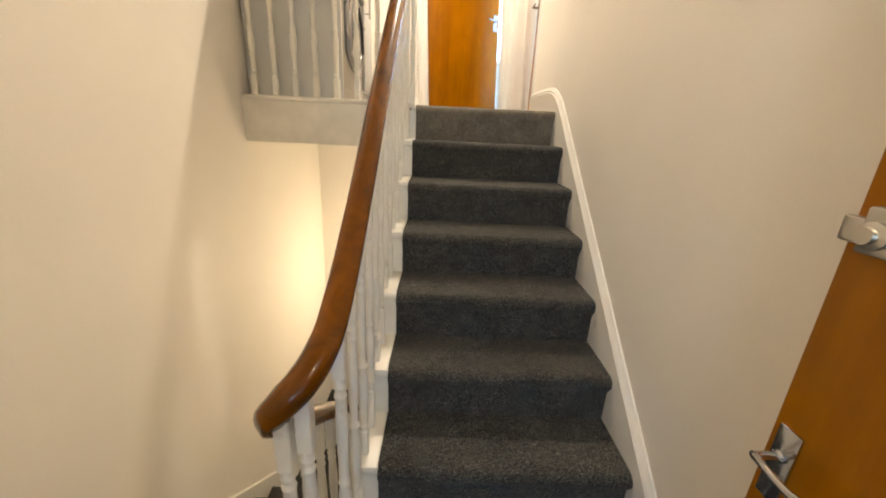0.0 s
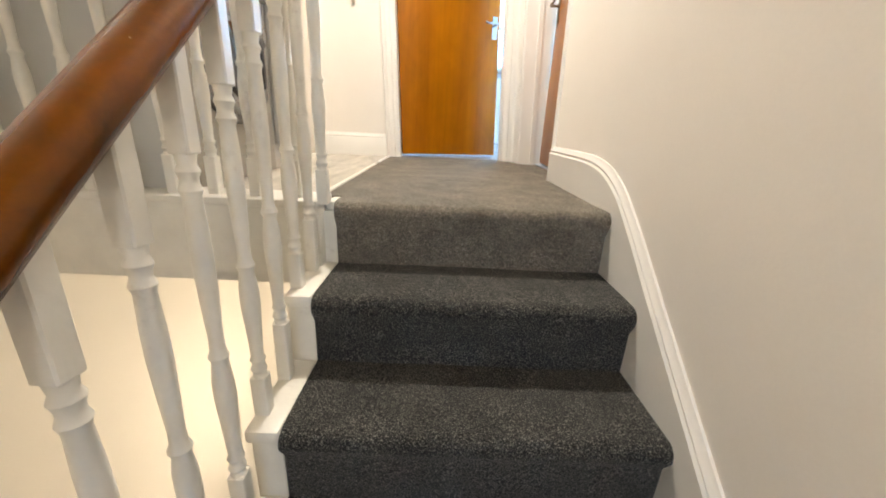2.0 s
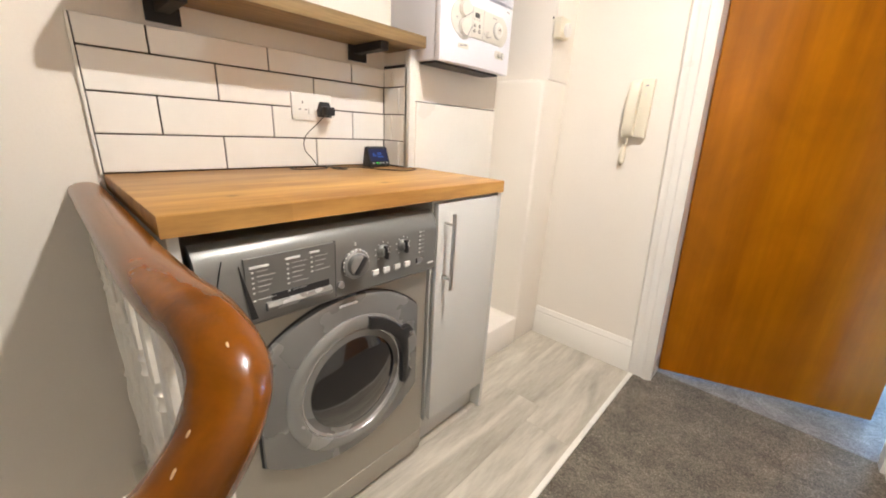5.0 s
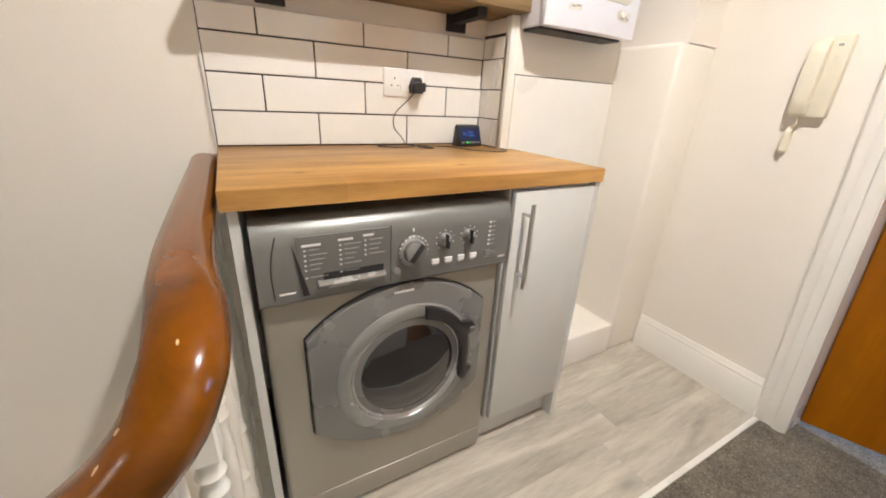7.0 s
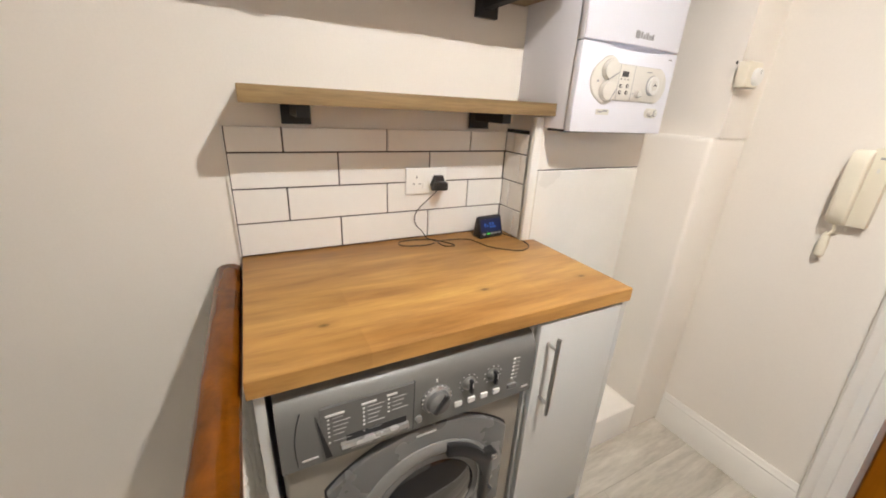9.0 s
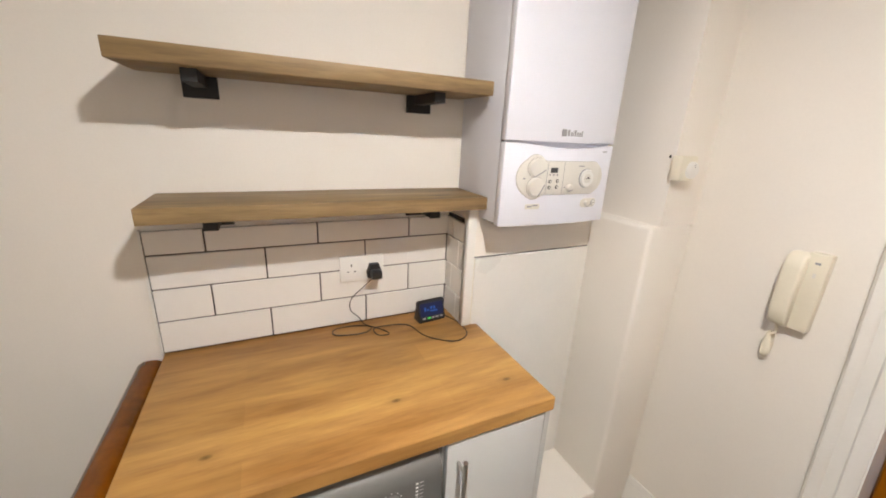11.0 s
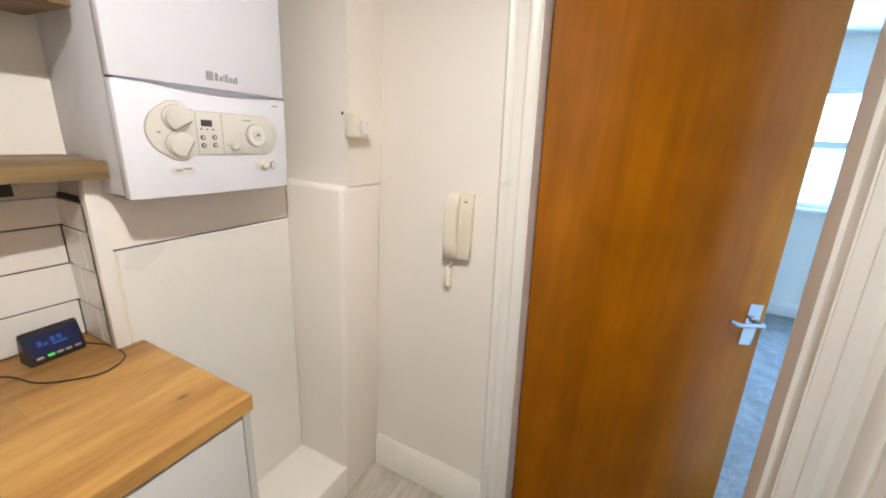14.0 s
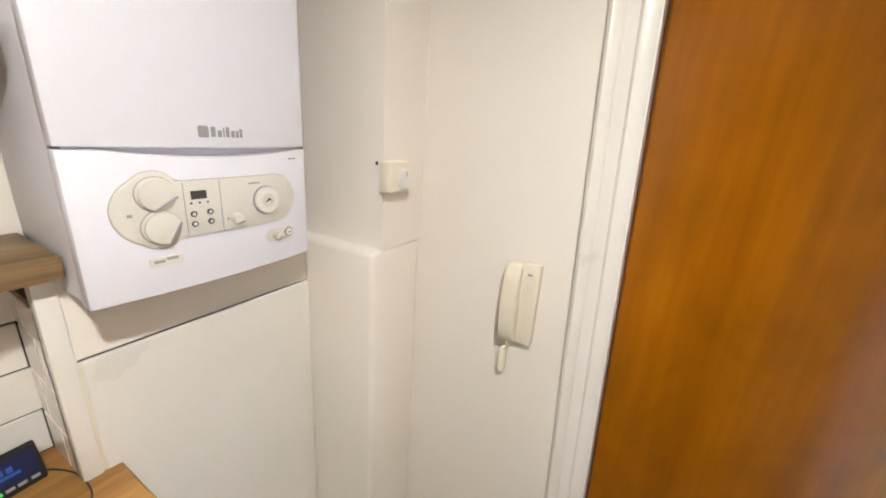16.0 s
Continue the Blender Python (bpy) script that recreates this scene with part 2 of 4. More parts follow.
def prism(points, axis, a, b, bm=None, bevel=0.0):
    """A closed outline of 2D points drawn out along an axis from a to b. The points are the other two axes in x, y, z order."""
    bm = bm or bmesh.new()
    put = {"x": lambda p, h: (h, p[0], p[1]), "y": lambda p, h: (p[0], h, p[1]), "z": lambda p, h: (p[0], p[1], h)}[axis]
    lo, hi = [bm.verts.new(put(p, a)) for p in points], [bm.verts.new(put(p, b)) for p in points]
    n = len(points)
    faces = [bm.faces.new(lo), bm.faces.new(hi)]
    faces += [bm.faces.new((lo[i], lo[(i + 1) % n], hi[(i + 1) % n], hi[i])) for i in range(n)]
    bmesh.ops.recalc_face_normals(bm, faces=faces)
    if bevel:
        es = [e for e in bm.edges if e.verts[0] in lo + hi and (e.verts[0] in lo) == (e.verts[1] in lo)]
        bmesh.ops.bevel(bm, geom=es, offset=bevel, segments=2, profile=0.5, affect="EDGES")
    return bm


def lathe(profile, seg=24, bm=None, m=None, cap=True):
    """Turns (radius, height) pairs round z, then moves the result by m."""
    bm = bm or bmesh.new()
    rings = []
    for r, h in profile:
        ring = []
        for i in range(seg):
            a = 2 * math.pi * i / seg
            p = Vector((r * math.cos(a), r * math.sin(a), h))
            ring.append(bm.verts.new(m @ p if m else p))
        rings.append(ring)
    fs = []
    for p, q in zip(rings, rings[1:]):
        fs += [bm.faces.new((p[i], p[(i + 1) % seg], q[(i + 1) % seg], q[i])) for i in range(seg)]
    if cap:
        fs += [bm.faces.new(rings[0]), bm.faces.new(rings[-1])]
    bmesh.ops.recalc_face_normals(bm, faces=fs)
    return bm


def smooth_path(points, steps=8):
    """Catmull-Rom through the points."""
    ps = [Vector(p) for p in points]
    ps = [2 * ps[0] - ps[1]] + ps + [2 * ps[-1] - ps[-2]]
    out = []
    for i in range(1, len(ps) - 2):
        a, b, c, d = ps[i - 1:i + 3]
        for k in range(steps):
            t = k / steps
            out.append(0.5 * (2 * b + (c - a) * t + (2 * a - 5 * b + 4 * c - d) * t * t + (3 * b - a - 3 * c + d) * t ** 3))
    return out + [ps[-2]]


def sweep(path, profile, bm=None, up=(0, 0, 1)):
    """Draws a closed outline (across, up) along a path, upright, with closed ends."""
    bm = bm or bmesh.new()
    rings, fs = [], []
    side = None
    for i, p in enumerate(path):
        d = (path[min(i + 1, len(path) - 1)] - path[max(i - 1, 0)]).normalized()
        s = d.cross(Vector(up))
        side = s.normalized() if s.length > 1e-4 else side
        u = side.cross(d).normalized()
        rings.append([bm.verts.new(p + side * x + u * y) for x, y in profile])
    n = len(profile)
    for p, q in zip(rings, rings[1:]):
        fs += [bm.faces.new((p[i], p[(i + 1) % n], q[(i + 1) % n], q[i])) for i in range(n)]
    fs += [bm.faces.new(rings[0]), bm.faces.new(rings[-1])]
    bmesh.ops.recalc_face_normals(bm, faces=fs)
    return bm


def disc(r, n=10):
    return [(r * math.cos(2 * math.pi * i / n), r * math.sin(2 * math.pi * i / n)) for i in range(n)]


def rounded(w, h, r, n=5):
    """A rectangle about the origin with round corners."""
    out = []
    for cx, cy, a0 in ((w / 2 - r, h / 2 - r, 0), (r - w / 2, h / 2 - r, 90), (r - w / 2, r - h / 2, 180), (w / 2 - r, r - h / 2, 270)):
        out += [(cx + r * math.cos(radians(a0 + 90 * k / n)), cy + r * math.sin(radians(a0 + 90 * k / n))) for k in range(n + 1)]
    return out


def mesh_of(name, bm, material, soft=35):
    me = bpy.data.meshes.new(name)
    bm.normal_update()
    if soft:
        for f in bm.faces:
            f.smooth = True
        for e in bm.edges:
            if len(e.link_faces) == 2 and e.calc_face_angle(0) > radians(soft):
                e.smooth = False
    bm.to_mesh(me)
    bm.free()
    me.materials.append(material)
    return me


def solid(name, bm, material, label="", category="", kind="", group="", soft=35):
    """A thing or a piece of the setting that is one mesh, in world places."""
    ob = new(name, mesh_of(name, bm, material, soft))
    BASE[ob] = Vector((0, 0, 0))
    return tagged(ob, label, category, group, kind)


def thing(name, x, y, z, label, category, group="", turn=0.0, kind=""):
    ob = new(name)
    ob.empty_display_size = 0.1
    ob.matrix_basis = pose(x, y, z, 0, 0, turn)
    BASE[ob] = Vector((x, y, z))
    return tagged(ob, label, category, group, kind)


def part(name, bm, material, parent, label="", local=False, soft=35):
    """One mesh under a thing or a part; its bmesh is in world places, or in the thing's own if local."""
    if not local:
        bmesh.ops.translate(bm, vec=-BASE[parent], verts=bm.verts)
    ob = new(name, mesh_of(name, bm, material, soft))
    ob.parent = parent
    BASE[ob] = BASE[parent]
    return tagged(ob, label)


def piece(name, me, parent, m):
    """A piece on shared mesh data, at a pose in its parent."""
    ob = new(name, me)
    ob.parent = parent
    ob.matrix_basis = m
    return ob

# ---------------------------------------------------------------- large structure
TOP = 4.15
XL, XR = -0.975, 0.885          # faces of the side walls
YB = 4.285                      # face of the back wall
LOW = G - 8 * RISE              # level of the storey below


def wall(name, bm, label):
    return solid(name, bm, WALL, label, "wall", "structure")


b = box(XL - 0.15, XL, -1.6, 4.6, LOW - 0.1, TOP)
wall("wall_west", b, "cream painted plaster wall beside the stairwell")
LEAN_Y = 0.055                  # the near side of the east doorway leans by this
b = prism([(-1.6, LOW - 0.1), (3.345, LOW - 0.1), (3.345, F), (3.345 + 2.03 * LEAN_Y, F + 2.03), (3.345 + 2.03 * LEAN_Y, TOP), (-1.6, TOP)], "x", XR, XR + 0.14)
slab(b, XR, XR + 0.14, 3.345 + 2.03 * LEAN_Y, 4.165, F + 2.03, TOP)
slab(b, XR, XR + 0.14, 4.165, YB, F - 0.3, TOP)
wall("wall_east", b, "cream painted plaster wall along the stairs, with a doorway")
SLANT = -0.046                  # the old door frames lean by this for each metre of height
tl, tr = 0.044 + SLANT * (TOP - F), 0.79 + SLANT * (TOP - F)
hl, hr = 0.044 + SLANT * 2.03, 0.79 + SLANT * 2.03
b = prism([(XL, F - 0.3), (0.044, F - 0.3), (0.044, F), (tl, TOP), (XL, TOP)], "y", YB, YB + 0.14)
prism([(hl, F + 2.03), (hr, F + 2.03), (tr, TOP), (tl, TOP)], "y", YB, YB + 0.14, b)
prism([(0.79, F - 0.3), (XR + 0.14, F - 0.3), (XR + 0.14, TOP), (tr, TOP), (0.79, F)], "y", YB, YB + 0.14, b)
wall("wall_north", b, "cream painted plaster wall at the end of the landing, with a doorway")
b = box(XL - 0.15, -0.15, -1.75, -1.6, LOW - 0.1, TOP)
slab(b, 0.75, XR + 0.14, -1.75, -1.6, LOW - 0.1, TOP)
slab(b, -0.15, 0.75, -1.75, -1.6, LOW - 0.1, 1.0)
slab(b, -0.15, 0.75, -1.75, -1.6, 1.9, TOP)
wall("wall_south", b, "cream painted plaster wall of the entrance lobby, with a window")
b = box(XL, 0.080, -0.15, -0.03, G, TOP)
slab(b, 0.080, 0.862, -0.15, -0.03, G + 2.04, TOP)
slab(b, 0.862, XR, -0.15, -0.03, G, TOP)
wall("wall_entrance", b, "cream painted wall with the entrance doorway")
wall("wall_under_landing", box(XL, XR, 3.9, 4.0, LOW - 0.1, F - 0.3), "cream painted wall of the storey below")
solid("ceiling", box(XL - 0.15, XR + 0.14, -1.75, YB + 0.14, TOP, TOP + 0.1), CEIL, "white painted plaster ceiling over stairs and landing", "ceiling", "structure")
solid("half_landing_floor", box(XL, XR, -1.6, 0.90, G - 0.2, G), SHADEDCARPET, "dark grey carpeted half landing", "floor", "structure")
solid("lower_floor", box(XL, XR, 0.9, 3.9, LOW - 0.1, LOW), SHADEDCARPET, "dark grey carpeted floor of the storey below", "floor", "structure")
solid("landing_ceiling", box(XL, XR, 2.62, YB, F - 0.24, F - 0.03), CEIL, "white underside of the landing", "ceiling", "structure")
lc = box(-0.03, XR, 2.70, YB + 0.095, F - 0.03, F)
slab(lc, 0.036, XR, 2.605, 2.70, F - 0.03, F)
solid("landing_carpet", lc, CARPET, "dark grey carpet on the landing", "floor", "structure")

# edge of the landing above the well
bm = box(XL, -0.002, 2.555, 2.62, F - 0.25, F - 0.012, 0.004)
solid("trim_landing_edge", bm, OLDWHITE, "white painted board along the edge of the landing", "trim", "structure")
bm = box(XL, 0.0, 2.545, 2.699, F - 0.012, F + 0.012, 0.006)
solid("trim_landing_nosing", bm, OLDWHITE, "white painted nosing under the landing balusters", "trim", "structure")

# ---------------------------------------------------------------- stairs


def nosing_y(k):
    return 2.585 - RUN * k


def step_outline(yn, z, depth=RUN + 0.03):
    pts = [(yn + depth, z - RISE - 0.05), (yn + 0.024, z - RISE - 0.05), (yn + 0.022, z - 0.075)]
    for i in range(7):
        a = radians(200 - 110 * i / 6)
        pts.append((yn + 0.026 + 0.027 * math.cos(a), z - 0.030 + 0.030 * math.sin(a)))
    return pts + [(yn + 0.06, z + 0.001), (yn + depth, z)]


def carpet_step(outline, x0, x1):
    bm = bmesh.new()
    xs = [x0 + (x1 - x0) * i / 14 for i in range(15)]
    rows = []
    for x in xs:
        rows.append([bm.verts.new((x, y + noise.noise((x * 14, y * 14, z * 14)) * 0.0035, z + noise.noise((x * 11, y * 9, z * 13 + 5)) * 0.003)) for y, z in outline])
    n = len(outline)
    for p, q in zip(rows, rows[1:]):
        for i in range(n):
            bm.faces.new((p[i], q[i], q[(i + 1) % n], p[(i + 1) % n]))
    bm.faces.new(rows[0]), bm.faces.new(rows[-1])
    bmesh.ops.recalc_face_normals(bm, faces=bm.faces)
    return bm


stair = thing("staircase", 0.45, 2.6, G, "carpeted staircase with grey pile toned darker for shade and white strings", "stairs", kind="structure")
for k in range(8):
    z = F - RISE * k + (0.002 if k == 0 else 0)
    # top step keeps the landing's lit tone, the others the shade-darkened copy
    part("step", carpet_step(step_outline(nosing_y(k), z, RUN + 0.03 if k else 0.12), 0.035, XR - 0.010), SHADEDCARPET if k else CARPET, stair)


def string_line(y):
    return F + 0.148 + (y - 2.65) * 0.81


def moulding(path, depth, height, bm=None):
    """Ogee strip along the top of a board; depth runs to the left of the path's way."""
    prof = [(0, 0), (0, height), (-depth * 0.3, height), (-depth * 0.45, height * 0.82), (-depth * 0.85, height * 0.62), (-depth * 0.7, height * 0.45), (-depth, height * 0.3), (-depth, 0)]
    return sweep(path, prof, bm)


bm = prism([(0.55, G), (0.95, G - 0.02), (2.95, F - 0.25), (2.95, F + 0.116), (2.80, F + 0.110), (2.69, F + 0.088), (2.60, F + 0.048), (2.53, F), (2.44, F - 0.070), (0.76, string_line(0.76) - 0.05), (0.55, G + 0.105)], "x", XR - 0.019, XR + 0.004)
part("wall_string", bm, WHITE, stair)
curve = smooth_path([(XR, y, string_line(y) - 0.052) for y in (0.70, 1.2, 1.8, 2.3)] + [(XR, 2.44, F - 0.072), (XR, 2.53, F - 0.002), (XR, 2.60, F + 0.046), (XR, 2.69, F + 0.086), (XR, 2.80, F + 0.108), (XR, 2.95, F + 0.114), (XR, 3.345, F + 0.114)], 5)
part("string_moulding", moulding(curve, 0.021, 0.045), WHITE, stair)
# open string on the well side
pts = [(0.62, G - 0.2), (0.92, G - 0.2), (2.62, F - 0.36), (2.62, F - 0.03)]
for k in range(8):
    yn, z = nosing_y(k) + 0.022, F - RISE * k - 0.03
    pts += [(yn, z), (yn, z - RISE + 0.0)]
bm = prism(pts, "x", -0.031, 0.034)
part("cut_string", bm, OLDWHITE, stair)
part("return_nosing", box(0.004, 0.0355, 2.612, 2.699, F - 0.028, F - 0.001, 0.006), OLDWHITE, stair)
for k in range(1, 8):
    yn, z = nosing_y(k), F - RISE * k
    part("return_nosing", box(-0.037, 0.036, yn + 0.004, yn + RUN + 0.02, z - 0.028, z + 0.004, 0.008), OLDWHITE, stair)
# sloped soffit of the flight
part("soffit", prism([(0.62, G - 0.22), (2.6, F - 0.40), (2.6, F - 0.36), (0.62, G - 0.18)], "x", 0.03, XR), WALL, stair)

lower = thing("lower_staircase", -0.55, 2.8, LOW, "carpeted lower staircase leading down beside the wall", "stairs", kind="structure")
for k in range(8):
    y, z = 0.90 + RUN * k, G - RISE * (k + 1)
    o = [(2 * y + RUN - q + 0.03 - 0.03, w) for q, w in step_outline(y, z)]
    part("step", carpet_step(o, XL + 0.02, -0.20), SHADEDCARPET, lower)
bm = prism([(0.6, G), (0.88, G - 0.05), (2.95, LOW - 0.15), (2.95, LOW + 0.02), (0.92, G + 0.02), (0.85, G + 0.08), (0.6, G + 0.15)], "x", XL, XL + 0.02)
part("wall_string", bm, WHITE, lower)
bm = prism([(0.92, G - 0.25), (2.9, LOW - 0.05), (2.9, LOW + 0.13), (0.92, G + 0.02)], "x", -0.20, -0.165)
part("cut_string", bm, OLDWHITE, lower)

# ---------------------------------------------------------------- balustrade
RX, GY = -0.022, 2.594
RAIL = [(0.032, -0.007), (0.034, 0.005), (0.029, 0.018), (0.016, 0.026), (0, 0.028), (-0.016, 0.026), (-0.029, 0.018), (-0.034, 0.005), (-0.032, -0.007),
        (-0.026, -0.020), (-0.021, -0.027), (0, -0.028), (0.021, -0.027), (0.026, -0.020)]
rail = thing("balustrade", RX, GY, F, "polished mahogany handrail on chipped white turned balusters", "banister")
pts = [(-0.165, 2.75, -0.78), (-0.165, 2.2, -0.30), (-0.165, 1.6, 0.20), (-0.160, 1.10, 0.590), (-0.145, 0.92, 0.735), (-0.120, 0.835, 0.830), (-0.088, 0.805, 0.890),
       (-0.052, 0.825, 0.925), (-0.030, 0.875, 0.955), (RX, 0.97, 1.005), (RX, 1.2, 1.165), (RX, 1.64, 1.529), (RX, 2.05, 1.868), (RX + 0.008, 2.34, 2.113), (0.012, 2.464, 2.223),
       (0.022, 2.556, 2.295), (0.001, 2.602, 2.352), (-0.070, 2.607, 2.377), (-0.165, 2.598, 2.381), (-0.312, GY, 2.380), (-0.7, GY, 2.379), (XL, GY, 2.379)]
part("handrail", sweep(smooth_path(pts, 7), RAIL), RAILWOOD, rail, "polished mahogany handrail with a curved corner and chips", soft=60)


CHIPS = ((0.33, 0.75, 0.005), (0.45, 0.42, 0.008), (0.52, 0.62, 0.005), (0.62, 0.33, 0.006), (0.70, 0.58, 0.005))
track = smooth_path(pts[13:19], 12)
for where, round_at, size in CHIPS:
    i = int(where * (len(track) - 2) * 0.98)
    d = (track[i + 1] - track[i]).normalized()
    sd = d.cross(Vector((0, 0, 1))).normalized()
    a = radians(15 + 130 * round_at)
    out = sd * math.cos(a) + sd.cross(d) * math.sin(a)
    bm = lathe([(1.0, -0.3), (1.0, 0.12), (0.6, 0.16)], 7)
    q = Matrix.Translation(track[i] + out * 0.0285) @ out.to_track_quat("Z", "Y").to_matrix().to_4x4() @ Matrix.Diagonal((size * 0.22, size * 0.6, 0.003, 1))
    bmesh.ops.transform(bm, matrix=q, verts=bm.verts)
    part("chip", bm, CHIPWOOD, rail)


def spindle(h, foot, head):
    """A turned baluster with a square foot and head, standing at the origin."""
    bm = bmesh.new()
    s = 0.0158
    slab(bm, -s, s, -s, s, 0, foot, 0.0025, 1)
    slab(bm, -s, s, -s, s, h - head, h, 0.0025, 1)
    a, c = foot, h - head
    L = c - a
    prof = [(0.0165, a - 0.002), (0.0138, a + 0.008), (0.0180, a + 0.017), (0.0138, a + 0.027), (0.0130, a + 0.032), (0.0175, a + 0.040), (0.0135, a + 0.050),
            (0.0150, a + 0.09), (0.0200, a + L * 0.30), (0.0190, a + L * 0.36), (0.0140, a + L * 0.42), (0.0185, a + L * 0.44), (0.0135, a + L * 0.46),
            (0.0125, a + L * 0.50), (0.0150, a + L * 0.60), (0.0172, a + L * 0.72), (0.0165, a + L * 0.80), (0.0140, c - 0.062), (0.0176, c - 0.052), (0.0140, c - 0.042),
            (0.0140, c - 0.034), (0.0180, c - 0.024), (0.0138, c - 0.014), (0.0165, c + 0.002)]
    return lathe([(r * 0.93, z) for r, z in prof], 12, bm)


def rail_z(y):
    knots = [(0.83, 0.93), (0.97, 1.005), (1.2, 1.165), (1.64, 1.529), (2.05, 1.868), (2.34, 2.113), (2.464, 2.227), (2.548, 2.305), (2.592, 2.358), (2.66, 2.375)]
    for (a, p), (c, q) in zip(knots, knots[1:]):
        if a <= y <= c:
            return p + (q - p) * (y - a) / (c - a)
    return 0.96


me_gallery = mesh_of("baluster", spindle(2.358 - F - 0.010, 0.11, 0.16), OLDWHITE)
for i in range(8):
    piece("baluster", me_gallery, rail, pose(-0.905 + 0.1190 * i - RX, 0, 0.010, 0, 0, random.uniform(-4, 4)))
piece("baluster", mesh_of("baluster", spindle(2.300 - F, 0.10, 0.15), OLDWHITE), rail, pose(0.012 - RX, 2.572 - GY, 0.0))
for k in range(1, 8):
    for j, dy in enumerate((0.066, 0.186)):
        y, z = nosing_y(k) + dy, F - RISE * k
        h = rail_z(y) - 0.020 - z
        piece("baluster", mesh_of("baluster", spindle(h, 0.10 + 0.06 * j, 0.15), OLDWHITE), rail, pose(0.003, y - GY, z - F, 0, 0, random.uniform(-4, 4)))
for x, y, top in ((-0.055, 0.835, 0.905), (-0.095, 0.825, 0.865)):
    piece("baluster", mesh_of("baluster", spindle(top - G, 0.10, 0.15), OLDWHITE), rail, pose(x - RX, y - GY, G - F))
for k in range(7):
    for dy in (0.06, 0.18):
        y, z = 0.90 + RUN * k + dy, G - RISE * (k + 1)
        piece("baluster", mesh_of("baluster", spindle(0.628 - (y - 1.05) * 0.83 - z, 0.12, 0.15), OLDWHITE), rail, pose(-0.165 - RX, y - GY, z - F))

# ---------------------------------------------------------------- skirting, door frames, doors
SK = 0.155


def skirting(name, a, c, label="white painted moulded skirting board"):
    """A board with a moulded top from a to c; the room lies to the right of the way."""
    a, c = Vector((*a, F)), Vector((*c, F))
    prof = [(-0.002, 0), (-0.002, SK), (0.006, SK), (0.010, SK - 0.012), (0.016, SK - 0.022), (0.014, SK - 0.028), (0.019, SK - 0.036), (0.019, 0)]
    return solid(name, sweep([a, c], prof), WHITE, label, "skirting", "structure")


skirting("baseboard_north", (-0.566, YB), (-0.048, YB))
bm = prism([(2.95, F - 0.05), (3.345, F - 0.05), (3.345, F + 0.116), (2.95, F + 0.116)], "x", XR - 0.019, XR + 0.004)
solid("baseboard_east", bm, WHITE, "white painted moulded skirting board", "skirting", "structure")

def leaning(bm):
    bmesh.ops.transform(bm, matrix=Matrix(((1, 0, SLANT, -SLANT * F), (0, 1, 0, 0), (0, 0, 1, 0), (0, 0, 0, 1))), verts=bm.verts)
    return bm


def leaning_y(bm):
    bmesh.ops.transform(bm, matrix=Matrix(((1, 0, 0, 0), (0, 1, LEAN_Y, -LEAN_Y * F), (0, 0, 1, 0), (0, 0, 0, 1))), verts=bm.verts)
    return bm


ARCH = [(0, 0), (0.0, 0.012), (0.012, 0.020), (0.030, 0.020), (0.036, 0.014), (0.062, 0.014), (0.070, 0.022), (0.086, 0.026), (0.094, 0.018), (0.094, 0)]
H = F + 2.03
frame_n = thing("door_frame_north", 0.4, YB, F, "white painted moulded frame of the end doorway", "door frame", kind="structure")
bm = prism([(0.044 - u, YB - v) for u, v in ARCH], "z", F - 0.02, H + 0.09)
part("architrave", leaning(bm), WHITE, frame_n)
bm = prism([(0.785 + u, YB - v) for u, v in ARCH], "z", F - 0.02, H + 0.09)
part("architrave", leaning(bm), WHITE, frame_n)
part("architrave", prism([(YB - v, H + u) for u, v in ARCH], "x", -0.06, 0.69), WHITE, frame_n)
part("jamb", leaning(box(0.028, 0.048, YB - 0.008, YB + 0.155, F - 0.02, H)), WHITE, frame_n)
part("jamb", leaning(box(0.780, 0.800, YB - 0.006, YB + 0.155, F - 0.02, H)), WHITE, frame_n)
part("door_stop", leaning(box(0.768, 0.782, YB + 0.04, YB + 0.085, F - 0.02, H)), WHITE, frame_n)
part("head", box(-0.09, 0.72, YB - 0.005, YB + 0.155, H - 0.02, H + 0.0), WHITE, frame_n)

frame_e = thing("door_frame_east", XR, 3.75, F, "white painted moulded frame of the side doorway", "door frame", kind="structure")
part("architrave", leaning(prism([(XR - v, 4.165 + u) for u, v in ARCH], "z", F - 0.02, H + 0.09)), WHITE, frame_e)
part("architrave", leaning_y(prism([(XR - v * 0.5, 3.357 - u * 0.35) for u, v in ARCH], "z", F - 0.0, H + 0.09)), WHITE, frame_e)
part("jamb", leaning(box(XR - 0.004, XR + 0.16, 4.150, 4.170, F - 0.02, H)), WHITE, frame_e)
part("jamb", leaning_y(box(XR - 0.004, XR + 0.16, 3.340, 3.358, F - 0.02, H)), WHITE, frame_e)
part("door_stop", leaning(box(XR + 0.07, XR + 0.10, 4.138, 4.152, F - 0.02, H)), WHITE, frame_e)
part("head", box(XR - 0.004, XR + 0.16, 3.46, 4.17, H - 0.02, H), WHITE, frame_e)
solid("threshold_strip", box(XR + 0.112, XR + 0.140, 3.358, 4.150, F - 0.01, F + 0.005, 0.002), STEEL, "dull metal threshold strip in the side doorway", "threshold")


